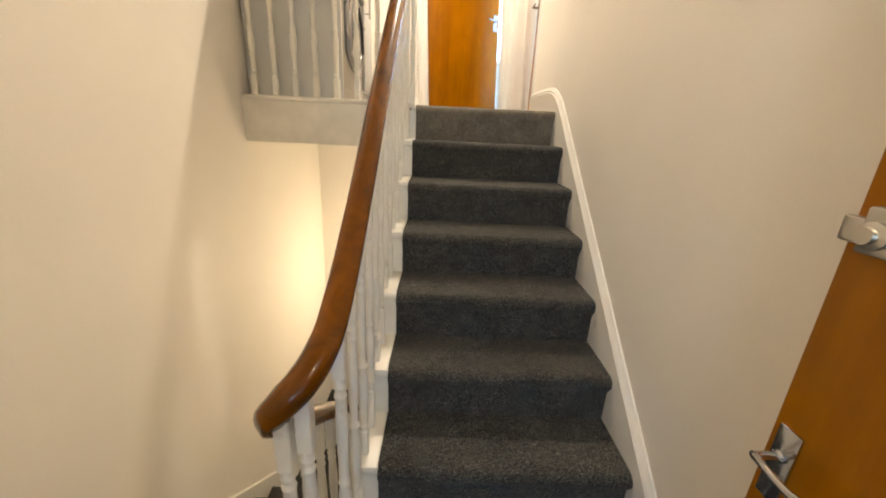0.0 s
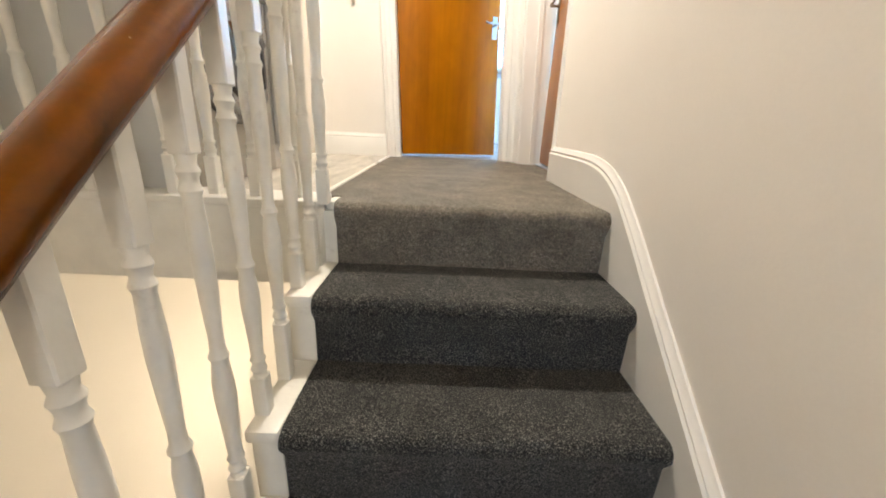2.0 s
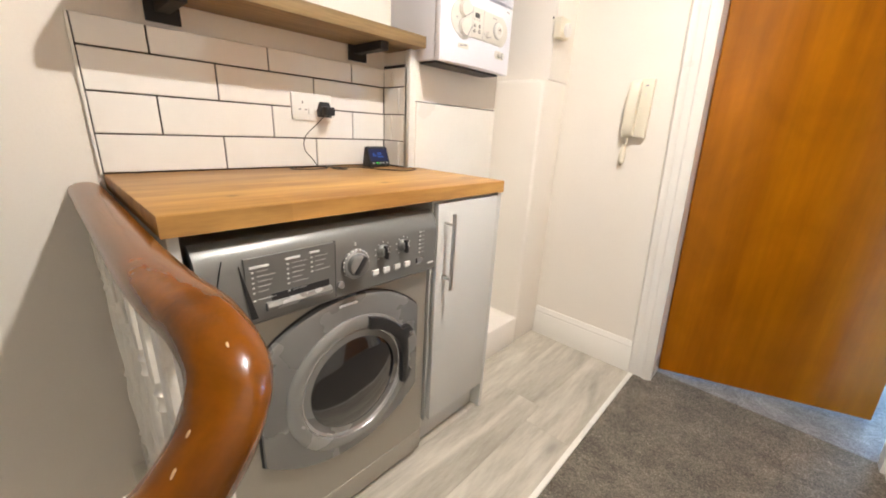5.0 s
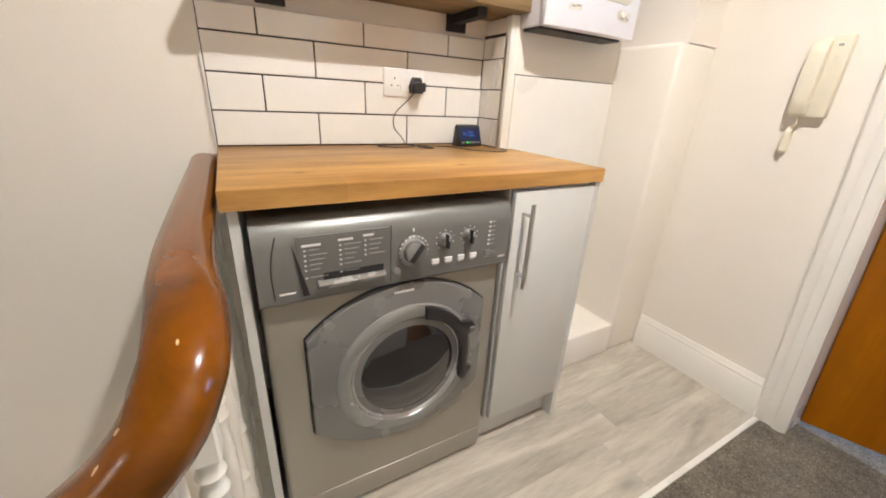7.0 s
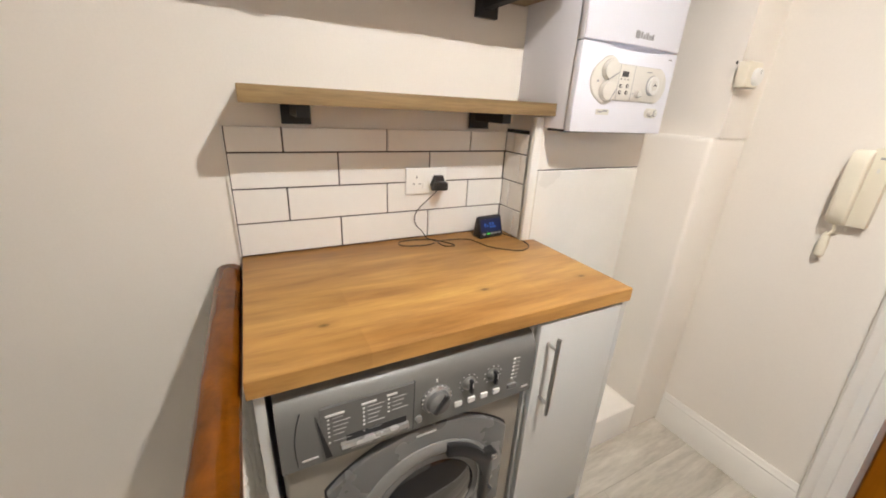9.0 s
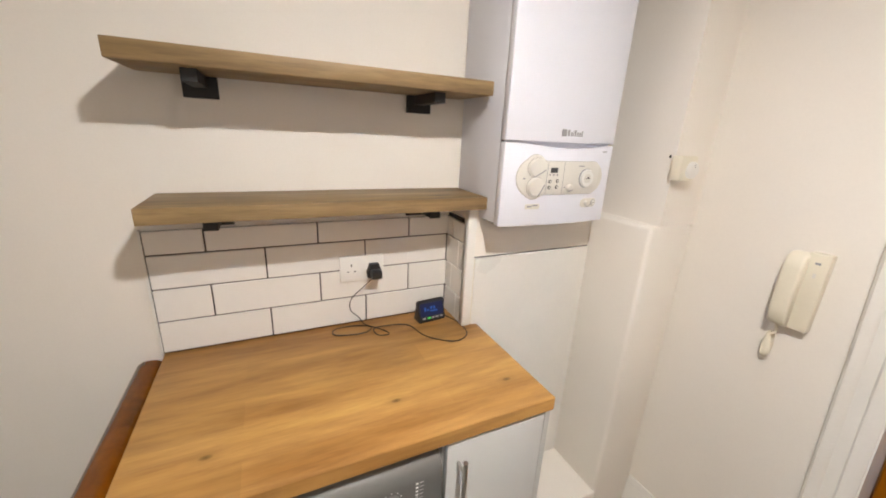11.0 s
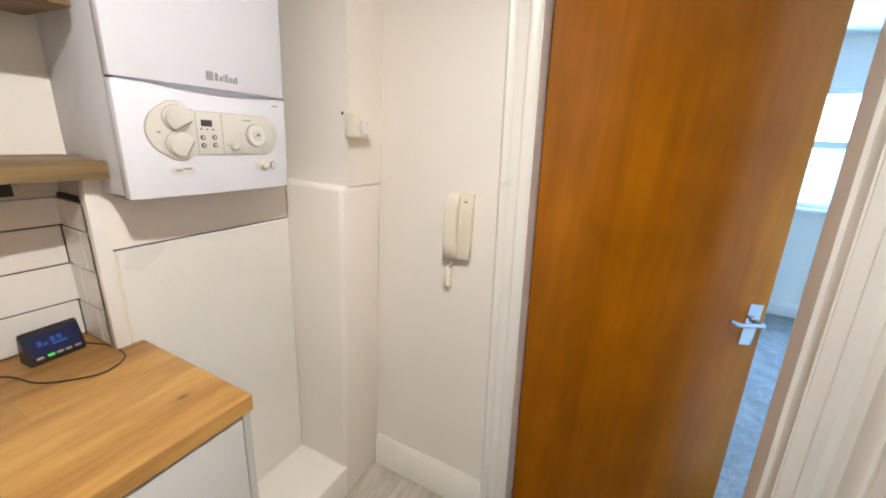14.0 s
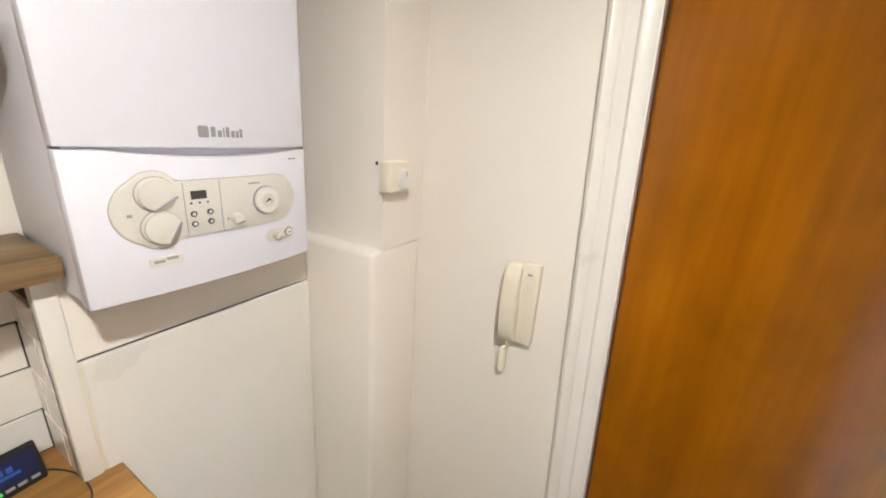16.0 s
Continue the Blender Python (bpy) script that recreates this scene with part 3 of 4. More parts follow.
def lever(parent, x, y, z, side, face, metal, label):
    """A lever handle on a back plate; the door lies in its own xz plane, face -1 or 1 says which way it looks, side which way the lever points."""
    plate = part("back_plate", box(x - 0.021, x + 0.021, y, y + face * 0.006, z - 0.075, z + 0.075, 0.002), metal, parent, label, local=True)
    bm = lathe([(0.012, 0), (0.012, 0.012), (0.008, 0.016), (0.008, 0.055)], 12, m=pose(x, y, z + 0.02, -90 * face, 0, 0))
    path = smooth_path([(x, y + face * 0.052, z + 0.02), (x + side * 0.03, y + face * 0.056, z + 0.02), (x + side * 0.070, y + face * 0.054, z + 0.017), (x + side * 0.098, y + face * 0.050, z + 0.024)], 5)
    sweep(path, [(p * 0.75, q) for p, q in disc(0.008, 10)], bm)
    part("lever", bm, metal, parent, label, local=True)
    return plate


def flush_door(name, hinge, angle, width, height, side, metal, label, faces=(-1,), lean=0.0, depth=0.04):
    """A flush leaf hung at the hinge; its own x runs to the free edge."""
    d = thing(name, *hinge, label, "door", turn=angle)
    bm = box(0, width, -0.0, depth, 0.016, height, 0.0025, 1)
    if lean:
        bmesh.ops.transform(bm, matrix=Matrix(((1, 0, lean, 0), (0, 1, 0, 0), (0, 0, 1, 0), (0, 0, 0, 1))), verts=bm.verts)
    part("leaf", bm, DOORWOOD, d, local=True)
    for f in faces:
        lever(d, width - 0.040 + lean * 0.95, 0.0 if f < 0 else depth, 0.925, -1, f, metal, "chrome lever handle")
    return d


flush_door("door_north", (0.052, 4.383, F), 20.5, 0.770, 2.0, 1, CHROME, "orange-brown varnished flush door standing ajar at the landing's end", (-1, 1), -0.046)
flush_door("door_east", (XR + 0.135, 3.362, F), 86.9, 0.775, 2.0, 1, BRONZE, "orange-brown varnished flush door standing just ajar beside the landing", (-1, 1), 0.0)

# ---------------------------------------------------------------- kitchen corner: boxing, floor, units
b = box(XL, -0.82, 3.535, 4.0695, F, 2.847)
wall("boxed_pipes_wall", b, "cream painted boxing behind the worktop's end")
b = box(XL, -0.568, 4.07, YB, F, 2.807, 0.016, 3)
wall("corner_pier_wall", b, "cream painted pier with a rounded ledge")
b = box(XL, -0.5685, 4.108, YB, 2.8065, TOP)
wall("upper_pier_wall", b, "cream painted upper pier")
b = box(-0.83, -0.568, 3.58, 4.08, F, F + 0.15, 0.006)
wall("pipe_box_wall", b, "white painted low pipe boxing on the floor")

lino = thing("plank_floor", -0.5, 3.5, F - 0.03, "pale grey wood-effect vinyl planks", "floor", kind="structure")
part("bed", box(XL, -0.035, 2.62, YB, F - 0.03, F - 0.0015), PLANK, lino)
W = 0.188
rng = random.Random(4)
for i in range(5):
    x0 = -0.035 - W * (i + 1)
    y = 2.625 - rng.uniform(0.0, 0.8)
    while y < YB:
        y1 = y + 1.2
        a, c = max(y, 2.625), min(y1, YB - 0.001)
        x0c = max(x0, XL)
        if c - a > 0.03:
            part("plank", box(x0c + 0.0004, x0 + W - 0.0004, a + 0.0004, c - 0.0004, F - 0.006, F + 0.0005), PLANK, lino, soft=0)
        y = y1
solid("trim_floor_strip", box(-0.044, -0.026, 2.63, YB, F - 0.002, F + 0.006, 0.002), WHITE, "white strip between planks and carpet", "trim", "structure")

# worktop
top = thing("worktop", -0.68, 3.1, 2.387, "oak-effect laminate worktop above the washing machine", "worktop")
part("slab", box(XL + 0.004, -0.3935, 2.633, 3.579, 2.387, 2.425, 0.003, 2), OAK, top)
part("front_edging", box(-0.3933, -0.392, 2.633, 3.579, 2.3875, 2.4235), OAK, top)
part("end_edging", box(XL + 0.006, -0.394, 3.5792, 3.5805, 2.3875, 2.4235), OAK, top)
panel = thing("end_panel", -0.69, 2.651, F, "pale grey end panel under the worktop", "panel")
part("board", box(XL + 0.01, -0.4065, 2.642, 2.660, F, 2.3865, 0.001, 1), CABINET, panel)
part("front_edging", box(-0.4063, -0.405, 2.6425, 2.6595, F + 0.001, 2.386), CABINET, panel, "pale front edging strip")

cab = thing("base_cabinet", -0.68, 3.42, F, "slim pale grey base cabinet with a bar handle", "cabinet")
part("body", box(XL + 0.012, -0.418, 3.268, 3.556, F + 0.10, 2.386, 0.001, 1), CABINET, cab)
part("side_panel", box(XL + 0.012, -0.398, 3.558, 3.576, F, 2.386, 0.001, 1), CABINET, cab)
door = part("door", box(-0.414, -0.396, 3.272, 3.555, F + 0.115, 2.376, 0.0015, 2), CABINET, cab)
bar = sweep([Vector((-0.362, 3.303, 2.118)), Vector((-0.362, 3.303, 2.350))], disc(0.006, 12), up=(0, 1, 0))
for z in (2.150, 2.318):
    sweep([Vector((-0.398, 3.303, z)), Vector((-0.360, 3.303, z))], disc(0.0045, 10), bar)
part("handle", bar, STEEL, door, "brushed steel bar handle")
part("plinth", box(-0.455, -0.440, 3.268, 3.556, F, F + 0.10, 0.001, 1), CABINET, cab)

# washing machine
Y0, Y1, XF = 2.672, 3.256, -0.412        # sides and front face
YC = (Y0 + Y1) / 2
wm = thing("washing_machine", -0.68, YC, F, "silver-grey front-loading washing machine with a round porthole", "washing machine")
part("body", box(XL + 0.03, XF, Y0, Y1, F + 0.015, 2.352, 0.012, 3), GREYWM, wm)
part("plinth_strip", box(XF - 0.01, XF + 0.004, Y0 + 0.012, Y1 - 0.012, F + 0.01, F + 0.085, 0.006), GREYWM, wm)
for y in (Y0 + 0.05, Y1 - 0.05):
    part("foot", lathe([(0.018, 0), (0.018, 0.012), (0.010, 0.016), (0.010, 0.03)], 12, m=pose(XF - 0.05, y, F)), BLACK, wm)
# control fascia, leaning back at the top
fas = prism([(XF - 0.02, 2.355), (XF - 0.012, 2.362), (XF + 0.000, 2.358), (XF + 0.020, 2.335), (XF + 0.026, 2.31), (XF + 0.022, 2.195), (XF + 0.014, 2.188), (XF - 0.02, 2.188)], "y", Y0 - 0.001, Y1 + 0.001)
fascia = part("control_fascia", fas, GREYPANEL, wm, "grey control fascia with dials and buttons")
FX = XF + 0.0245


def on_fascia(y0, y1, z0, z1, depth=0.0015, bevel=0.0):
    """A flat plate on the fascia's sloped face."""
    s = lambda z: XF + 0.022 + (z - 2.195) * 0.035
    return prism([(s(z0) - 0.004, z0), (s(z0) + depth, z0), (s(z1) + depth, z1), (s(z1) - 0.004, z1)], "y", y0, y1)


drawer = part("drawer_front", on_fascia(Y0 + 0.075, Y0 + 0.262, 2.200, 2.330, 0.0018), GREYPANEL, fascia, "grey front of the detergent drawer")
part("drawer_gap", on_fascia(Y0 + 0.2625, Y0 + 0.2645, 2.200, 2.332, 0.0008), BLACK, fascia)
s_f = lambda z: XF + 0.022 + (z - 2.195) * 0.035
groove = smooth_path([(s_f(2.335) + 0.0004, Y0 + 0.040, 2.335), (s_f(2.30) + 0.0004, Y0 + 0.031, 2.30), (s_f(2.26) + 0.0004, Y0 + 0.026, 2.26), (s_f(2.205) + 0.0004, Y0 + 0.028, 2.205)], 5)
part("fascia_groove", sweep(groove, disc(0.0012, 6), up=(1, 0, 0)), BLACK, fascia)
wedge = bmesh.new()
ring_a = [(s_f(2.318) + 0.003, Y0 + 0.066, 2.318), (s_f(2.205) + 0.003, Y0 + 0.092, 2.205), (s_f(2.205) + 0.003, Y0 + 0.079, 2.205)]
top_v, low_v = [wedge.verts.new(v) for v in ring_a], [wedge.verts.new((v[0] - 0.006, v[1], v[2])) for v in ring_a]
wedge.faces.new(top_v), wedge.faces.new(low_v)
for i in range(3):
    wedge.faces.new((top_v[i], top_v[(i + 1) % 3], low_v[(i + 1) % 3], low_v[i]))
bmesh.ops.recalc_face_normals(wedge, faces=wedge.faces)
part("drawer_wedge", wedge, BLACK, fascia)
# flat black plate stands for the shade in the hollow behind the grip
part("grip_recess_shade", prism([(s_f(2.24) + 0.0032, Y0 + 0.120), (s_f(2.24) + 0.0032, Y0 + 0.246), (s_f(2.24) - 0.004, Y0 + 0.246), (s_f(2.24) - 0.004, Y0 + 0.120)], "z", 2.232, 2.249), BLACK, fascia)
part("drawer_grip", prism([(FX - 0.004, 2.212), (FX + 0.010, 2.218), (FX + 0.012, 2.226), (FX + 0.008, 2.233), (FX - 0.004, 2.235)], "y", Y0 + 0.108, Y0 + 0.250, bevel=0.002), RIMGREY, fascia, "satin grey grip of the detergent drawer")
for y, z, w in ((0.083, 2.314, 0.036), (0.152, 2.318, 0.030), (0.203, 2.321, 0.022)):
    part("printed_heading", on_fascia(Y0 + y, Y0 + y + w, z - 0.0045, z, 0.0034), PRINT, fascia)
for c, (y, rows) in enumerate(((0.086, 6), (0.154, 6), (0.205, 4))):
    for r in range(rows):
        z = 2.303 - r * 0.0105 + c * 0.003 - (0.006 if r == rows - 1 and c < 2 else 0)
        w = 0.020 + 0.014 * ((r * 7 + c * 3) % 4) / 3
        part("printed_line", on_fascia(Y0 + y + 0.010, Y0 + y + 0.010 + w, z - 0.0016, z, 0.0032), FAINTPRINT, fascia)
        part("printed_dot", on_fascia(Y0 + y, Y0 + y + 0.004, z - 0.0028, z, 0.0032), PRINT, fascia)
part("drawer_mark", on_fascia(Y0 + 0.036, Y0 + 0.066, 2.213, 2.217, 0.0012), PRINT, fascia)
DY, DZ = Y0 + 0.316, 2.268
dial = part("programme_dial", lathe([(0.036, 0), (0.036, 0.005), (0.031, 0.008), (0.027, 0.011), (0.025, 0.022), (0.020, 0.025)], 32, m=pose(FX, DY, DZ, 0, 88, 0)), GREYDOOR, fascia, "ribbed grey programme dial")
part("dial_band", lathe([(0.0325, 0.0060), (0.0330, 0.0080), (0.0300, 0.0100), (0.0290, 0.0098)], 32, m=pose(FX, DY, DZ, 0, 88, 0), cap=False), SILVER, dial, "silver band of the dial")
grip = box(-0.006, 0.006, -0.024, 0.024, 0.018, 0.029, 0.003)
bmesh.ops.transform(grip, matrix=pose(FX, DY, DZ, 0, 88, 0) @ pose(0, 0, 0, 0, 0, 52), verts=grip.verts)
part("dial_pointer", grip, BLACK, dial)
for i in range(20):
    a = radians(i * 18)
    y, z = DY + 0.0345 * math.cos(a), DZ + 0.0345 * math.sin(a)
    part("dial_tick", box(FX + 0.0045, FX + 0.0062, y - 0.0013, y + 0.0013, z - 0.0013, z + 0.0013), PRINT, dial)
part("dial_index", on_fascia(DY - 0.0015, DY + 0.0015, 2.312, 2.319, 0.0012), PRINT, fascia)
for y, z in ((0.396, 2.283), (0.461, 2.286)):
    k = part("knob", lathe([(0.017, 0), (0.017, 0.004), (0.012, 0.008), (0.010, 0.014)], 20, m=pose(FX, Y0 + y, z, 0, 88, 0)), GREYPANEL, fascia)
    part("pointer", box(FX + 0.008, FX + 0.022, Y0 + y - 0.004, Y0 + y + 0.004, z - 0.017, z + 0.017, 0.003), BLACK, k)
    part("pointer_mark", box(FX + 0.0215, FX + 0.0225, Y0 + y - 0.001, Y0 + y + 0.001, z + 0.002, z + 0.015), PRINT, k)
    for i in range(9):
        a = radians(i * 36 - 54)
        py, pz = Y0 + y + 0.023 * math.cos(a), z + 0.023 * math.sin(a)
        part("dial_tick", on_fascia(py - 0.0012, py + 0.0012, pz - 0.0012, pz + 0.0012, 0.0012), PRINT, fascia)
for i in range(5):
    y = Y0 + 0.364 + 0.0345 * i + (0.008 if i == 4 else 0)
    part("button", on_fascia(y, y + (0.024 if i == 4 else 0.018), 2.226, 2.238, 0.005), PRINT if i < 4 else SILVER, fascia)
    part("printed_line", on_fascia(y + 0.002, y + 0.016, 2.2195, 2.222, 0.0015), FAINTPRINT, fascia)
for i in range(6):
    z = 2.252 + 0.0115 * i
    part("indicator", on_fascia(Y0 + 0.518, Y0 + 0.524, z, z + 0.004, 0.0015), PRINT, fascia)
    part("printed_line", on_fascia(Y0 + 0.527, Y0 + 0.537, z + 0.001, z + 0.003, 0.0012), FAINTPRINT, fascia)
part("start_button", lathe([(0.009, 0), (0.009, 0.005), (0.006, 0.006)], 16, m=pose(FX - 0.001, Y0 + 0.276, 2.226, 0, 90, 0)), SILVER, fascia)
part("mark", on_fascia(Y1 - 0.028, Y1 - 0.008, 2.212, 2.217, 0.0015), PRINT, fascia)

# porthole door: a shaped surround, a ring, glass and a hinge
CY, CZ = 2.977, 1.955
HW, HS, HH = 0.229, 0.132, 0.228         # half width, half height of the straight sides, half height in the middle
ARC = (HW * HW + (HH - HS) ** 2) / (2 * (HH - HS))
out = []
for up in (1, -1):
    span = math.asin(HW / ARC)
    for i in range(25):
        a = span * (1 - 2 * i / 24) * up
        out.append((CY + ARC * math.sin(a), CZ + up * (HH - ARC + ARC * math.cos(a))))
doorp = part("porthole_door", prism(out, "x", XF - 0.004, XF + 0.016, bevel=0.007), GREYDOOR, wm, "dark grey porthole surround")
part("door_gap", prism([(CY + (y - CY) * 1.017, CZ + (z - CZ) * 1.019) for y, z in out], "x", XF - 0.006, XF + 0.0015), BLACK, wm)
PY, PZ = 2.988, 1.938
face = pose(XF, PY, PZ, 0, 90, 0)
part("ring", lathe([(0.188, 0.013), (0.186, 0.0185), (0.180, 0.0225), (0.170, 0.0245), (0.160, 0.0245), (0.154, 0.022), (0.151, 0.017)], 64, m=face, cap=False), RIMGREY, doorp, "broad satin grey rim of the porthole")
part("inner_ring", lathe([(0.1515, 0.0190), (0.149, 0.0200), (0.144, 0.017), (0.139, 0.010), (0.136, 0.006)], 64, m=face, cap=False), SILVER, doorp, "silver inner ring of the porthole")
part("glass", lathe([(0.1405, 0.008), (0.135, 0.013), (0.115, 0.020), (0.085, 0.026), (0.05, 0.030), (0.004, 0.031)], 48, m=face), DARKGLASS, doorp, "dark domed glass of the porthole")
arc_out = [(0.183 * math.cos(radians(a)), 0.183 * math.sin(radians(a))) for a in range(78, 33, -6)]
arc_in = [(0.150 * math.cos(radians(a)), 0.150 * math.sin(radians(a))) for a in range(10, 79, 6)]
latch = arc_out + [(0.176, 0.108), (0.192, 0.088), (0.186, 0.074), (0.168, 0.070), (0.172, 0.02), (0.170, -0.030), (0.186, -0.040), (0.170, -0.072), (0.158, -0.080), (0.146, -0.066), (0.149, -0.04)] + arc_in
part("door_catch", prism([(PY + y * 0.97, PZ + z) for y, z in latch], "x", XF + 0.016, XF + 0.036, bevel=0.003), BLACK, doorp, "black pull of the porthole")
part("catch_pin", box(XF + 0.034, XF + 0.039, PY + 0.165, PY + 0.182, PZ + 0.078, PZ + 0.092, 0.003), SILVER, doorp)
part("mark", box(XF + 0.0155, XF + 0.0168, CY - 0.03, CY + 0.02, CZ + 0.207, CZ + 0.2125), PRINT, doorp)

# ---------------------------------------------------------------- wall tiles above the worktop
tiles = thing("tile_splashback", XL, 3.08, 2.425, "white metro tiles with dark grout above the worktop", "tiles", kind="structure")
Y_A, Y_B = 2.632, 3.533
part("grout_bed", box(XL, XL + 0.006, Y_A, Y_B, 2.425, 2.7885), GROUT, tiles)
part("grout_bed", box(XL + 0.006, -0.822, Y_B - 0.006, Y_B + 0.004, 2.425, 2.80), GROUT, tiles)
part("edge_trim", box(XL, XL + 0.011, Y_A - 0.006, Y_A - 0.0005, 2.425, 2.792), WHITE, tiles)
J = 0.0021
for r, z0 in enumerate((2.427, 2.524, 2.623, 2.722)):
    z1 = (2.524, 2.623, 2.722, 2.791)[r]
    cuts = [2.621, 2.921, 3.221, 3.521, 3.6] if r % 2 == 0 else [2.47, 2.772, 3.073, 3.374, 3.6]
    for a, c in zip(cuts, cuts[1:]):
        a, c = max(a, Y_A), min(c, Y_B - 0.008)
        if c - a > 0.006:
            part("tile", box(XL + 0.003, XL + 0.011, a + J, c - J, z0 + J, z1 - J, 0.0012, 1), TILE, tiles)
    xc = XL + (0.06 if r % 2 else 0.105)
    for a, c in ((XL + 0.013, xc), (xc, -0.822)):
        part("tile", box(a + J, c - J, Y_B - 0.013, Y_B - 0.005, z0 + J, z1 - J, 0.0012, 1), TILE, tiles)
solid("trim_corner_bead", box(-0.838, -0.808, 3.520, 3.552, 2.425, 2.847, 0.004), WHITE, "white bead at the corner of the boxing", "trim", "structure")
access = thing("access_panel", -0.82, 3.81, F + 0.15, "white painted access panel below the boiler", "panel")
part("board", box(-0.824, -0.812, 3.558, 4.068, F + 0.1505, 2.672, 0.002, 1), WHITE, access)
part("top_joint", box(-0.822, -0.8195, 3.555, 4.068, 2.672, 2.676), DARKPRINT, access, "dark joint along the top")
part("side_joint", box(-0.822, -0.8150, 3.5525, 3.5578, F + 0.1505, 2.672), CREAM, access, "filled joint along the side")

# ---------------------------------------------------------------- shelves


def shelf(z, y0, y1, group):
    s = thing("wall_shelf", XL, (y0 + y1) / 2, z, "grey-brown oak-effect shelf on black brackets", "shelf", group)
    part("board", box(XL + 0.002, -0.765, y0, y1, z, z + 0.038, 0.002, 2), OAKEND, s)
    for y in (2.813, 3.398):
        bm = box(XL + 0.016, -0.800, y - 0.016, y + 0.016, z - 0.028, z - 0.0005, 0.001, 1)
        slab(bm, XL + (0.0115 if z < 3 else 0.0005), XL + 0.017, y - 0.0385, y + 0.0385, z - 0.052, z - 0.001, 0.001, 1)
        part("bracket", bm, BLACKSATIN, s, "black steel bracket")
    return s


shelf(2.850, 2.678, 3.556, "shelves above the worktop")
shelf(3.178, 2.682, 3.547, "shelves above the worktop")

# ---------------------------------------------------------------- boiler
BY0, BY1, BZ0, BZ1 = 3.558, 3.980, 2.810, 3.505
BC = (BY0 + BY1) / 2


def bulge(y, x=-0.700, d=0.016):
    return x + d * (1 - ((y - BC) / 0.211) ** 2)


def bowed(z0, z1, back, inset=0.0, scoop=0.0, extra=0.0):
    """A front cover that bows out in plan; scoop cuts a shallow hollow into its top edge."""
    bm = bmesh.new()
    n = 16
    ys = [BY0 + inset + (BY1 - BY0 - 2 * inset) * i / n for i in range(n + 1)]
    rows = []
    for y in ys:
        top_z = z1 - scoop * max(0.0, 1 - ((y - BC - 0.01) / 0.17) ** 2)
        rows.append([bm.verts.new(p) for p in ((back, y, z0), (bulge(y) + extra, y, z0), (bulge(y) + extra, y, top_z), (back, y, top_z))])
    for p, q in zip(rows, rows[1:]):
        for i in range(4):
            bm.faces.new((p[i], q[i], q[(i + 1) % 4], p[(i + 1) % 4]))
    bm.faces.new(rows[0]), bm.faces.new(rows[-1])
    bmesh.ops.recalc_face_normals(bm, faces=bm.faces)
    sharp = [e for e in bm.edges if len(e.link_faces) == 2 and e.calc_face_angle(0) > radians(60)]
    bmesh.ops.bevel(bm, geom=sharp, offset=0.003, segments=2, profile=0.5, affect="EDGES")
    return bm


boiler = thing("boiler", XL, BC, BZ0, "white wall-hung gas boiler with a beige control panel", "boiler")
part("case", box(XL + 0.002, -0.728, BY0 + 0.003, BY1 - 0.003, BZ0 + 0.004, BZ1 - 0.003, 0.003), BOILER, boiler)
part("seam", box(-0.729, -0.724, BY0 + 0.005, BY1 - 0.005, BZ0 + 0.006, BZ1 - 0.006), MARK, boiler)
part("front_cover", bowed(3.060, BZ1, -0.725), BOILER, boiler)
lowp = part("lower_panel", bowed(BZ0, 3.056, -0.725, scoop=0.012), BOILER, boiler)
part("scoop_shadow_gap", box(-0.726, -0.712, BY0 + 0.012, BY1 - 0.012, 3.030, 3.062), BOILER, boiler)
# black sheet puts the shade of the recess below the case into colour
part("underside", box(XL + 0.03, -0.74, BY0 + 0.02, BY1 - 0.02, BZ0 - 0.004, BZ0 + 0.006), BLACK, boiler)
PX = -0.6795
ROUNDS = ((3.660, 2.9575, 0.0575), (3.664, 2.986, 0.0375), (3.665, 2.930, 0.0375), (3.888, 2.9555, 0.0505))


def panel_span(y, grow):
    """The control panel's lower and upper edge at y: two dial lobes, a straight body and a round end."""
    spans = [(z - h, z + h) for cy, z, r in ROUNDS for h in [math.sqrt(max(0.0, (r + grow) ** 2 - (y - cy) ** 2))] if h > 0]
    if 3.69 < y < 3.888:
        spans.append((2.9555 - 0.0495 - grow, 2.9555 + 0.0495 + grow))
    return min(lo for lo, hi in spans), max(hi for lo, hi in spans)


def control_plate(front, grow, rim):
    bm, rows = bmesh.new(), []
    y0, y1 = 3.6026 - grow, 3.9384 + grow
    for i in range(49):
        y = y0 + (y1 - y0) * (0.5 - 0.5 * math.cos(math.pi * i / 48))
        lo, hi = panel_span(min(max(y, y0 + 0.0002), y1 - 0.0002), grow)
        e = min(rim, (hi - lo) * 0.3)
        rows.append([bm.verts.new((x, y, z)) for x, z in ((-0.704, lo), (front - rim * 0.6, lo), (front, lo + e), (front, hi - e), (front - rim * 0.6, hi), (-0.704, hi))])
    for p, q in zip(rows, rows[1:]):
        for i in range(6):
            bm.faces.new((p[i], q[i], q[(i + 1) % 6], p[(i + 1) % 6]))
    bm.faces.new(rows[0]), bm.faces.new(rows[-1])
    bmesh.ops.recalc_face_normals(bm, faces=bm.faces)
    return bm


control = part("control_panel", control_plate(PX, 0.0, 0.0025), BEIGE, lowp, "beige control panel with dials")
part("panel_rim", control_plate(PX - 0.0035, 0.0012, 0.0005), DARKBEIGE, lowp)


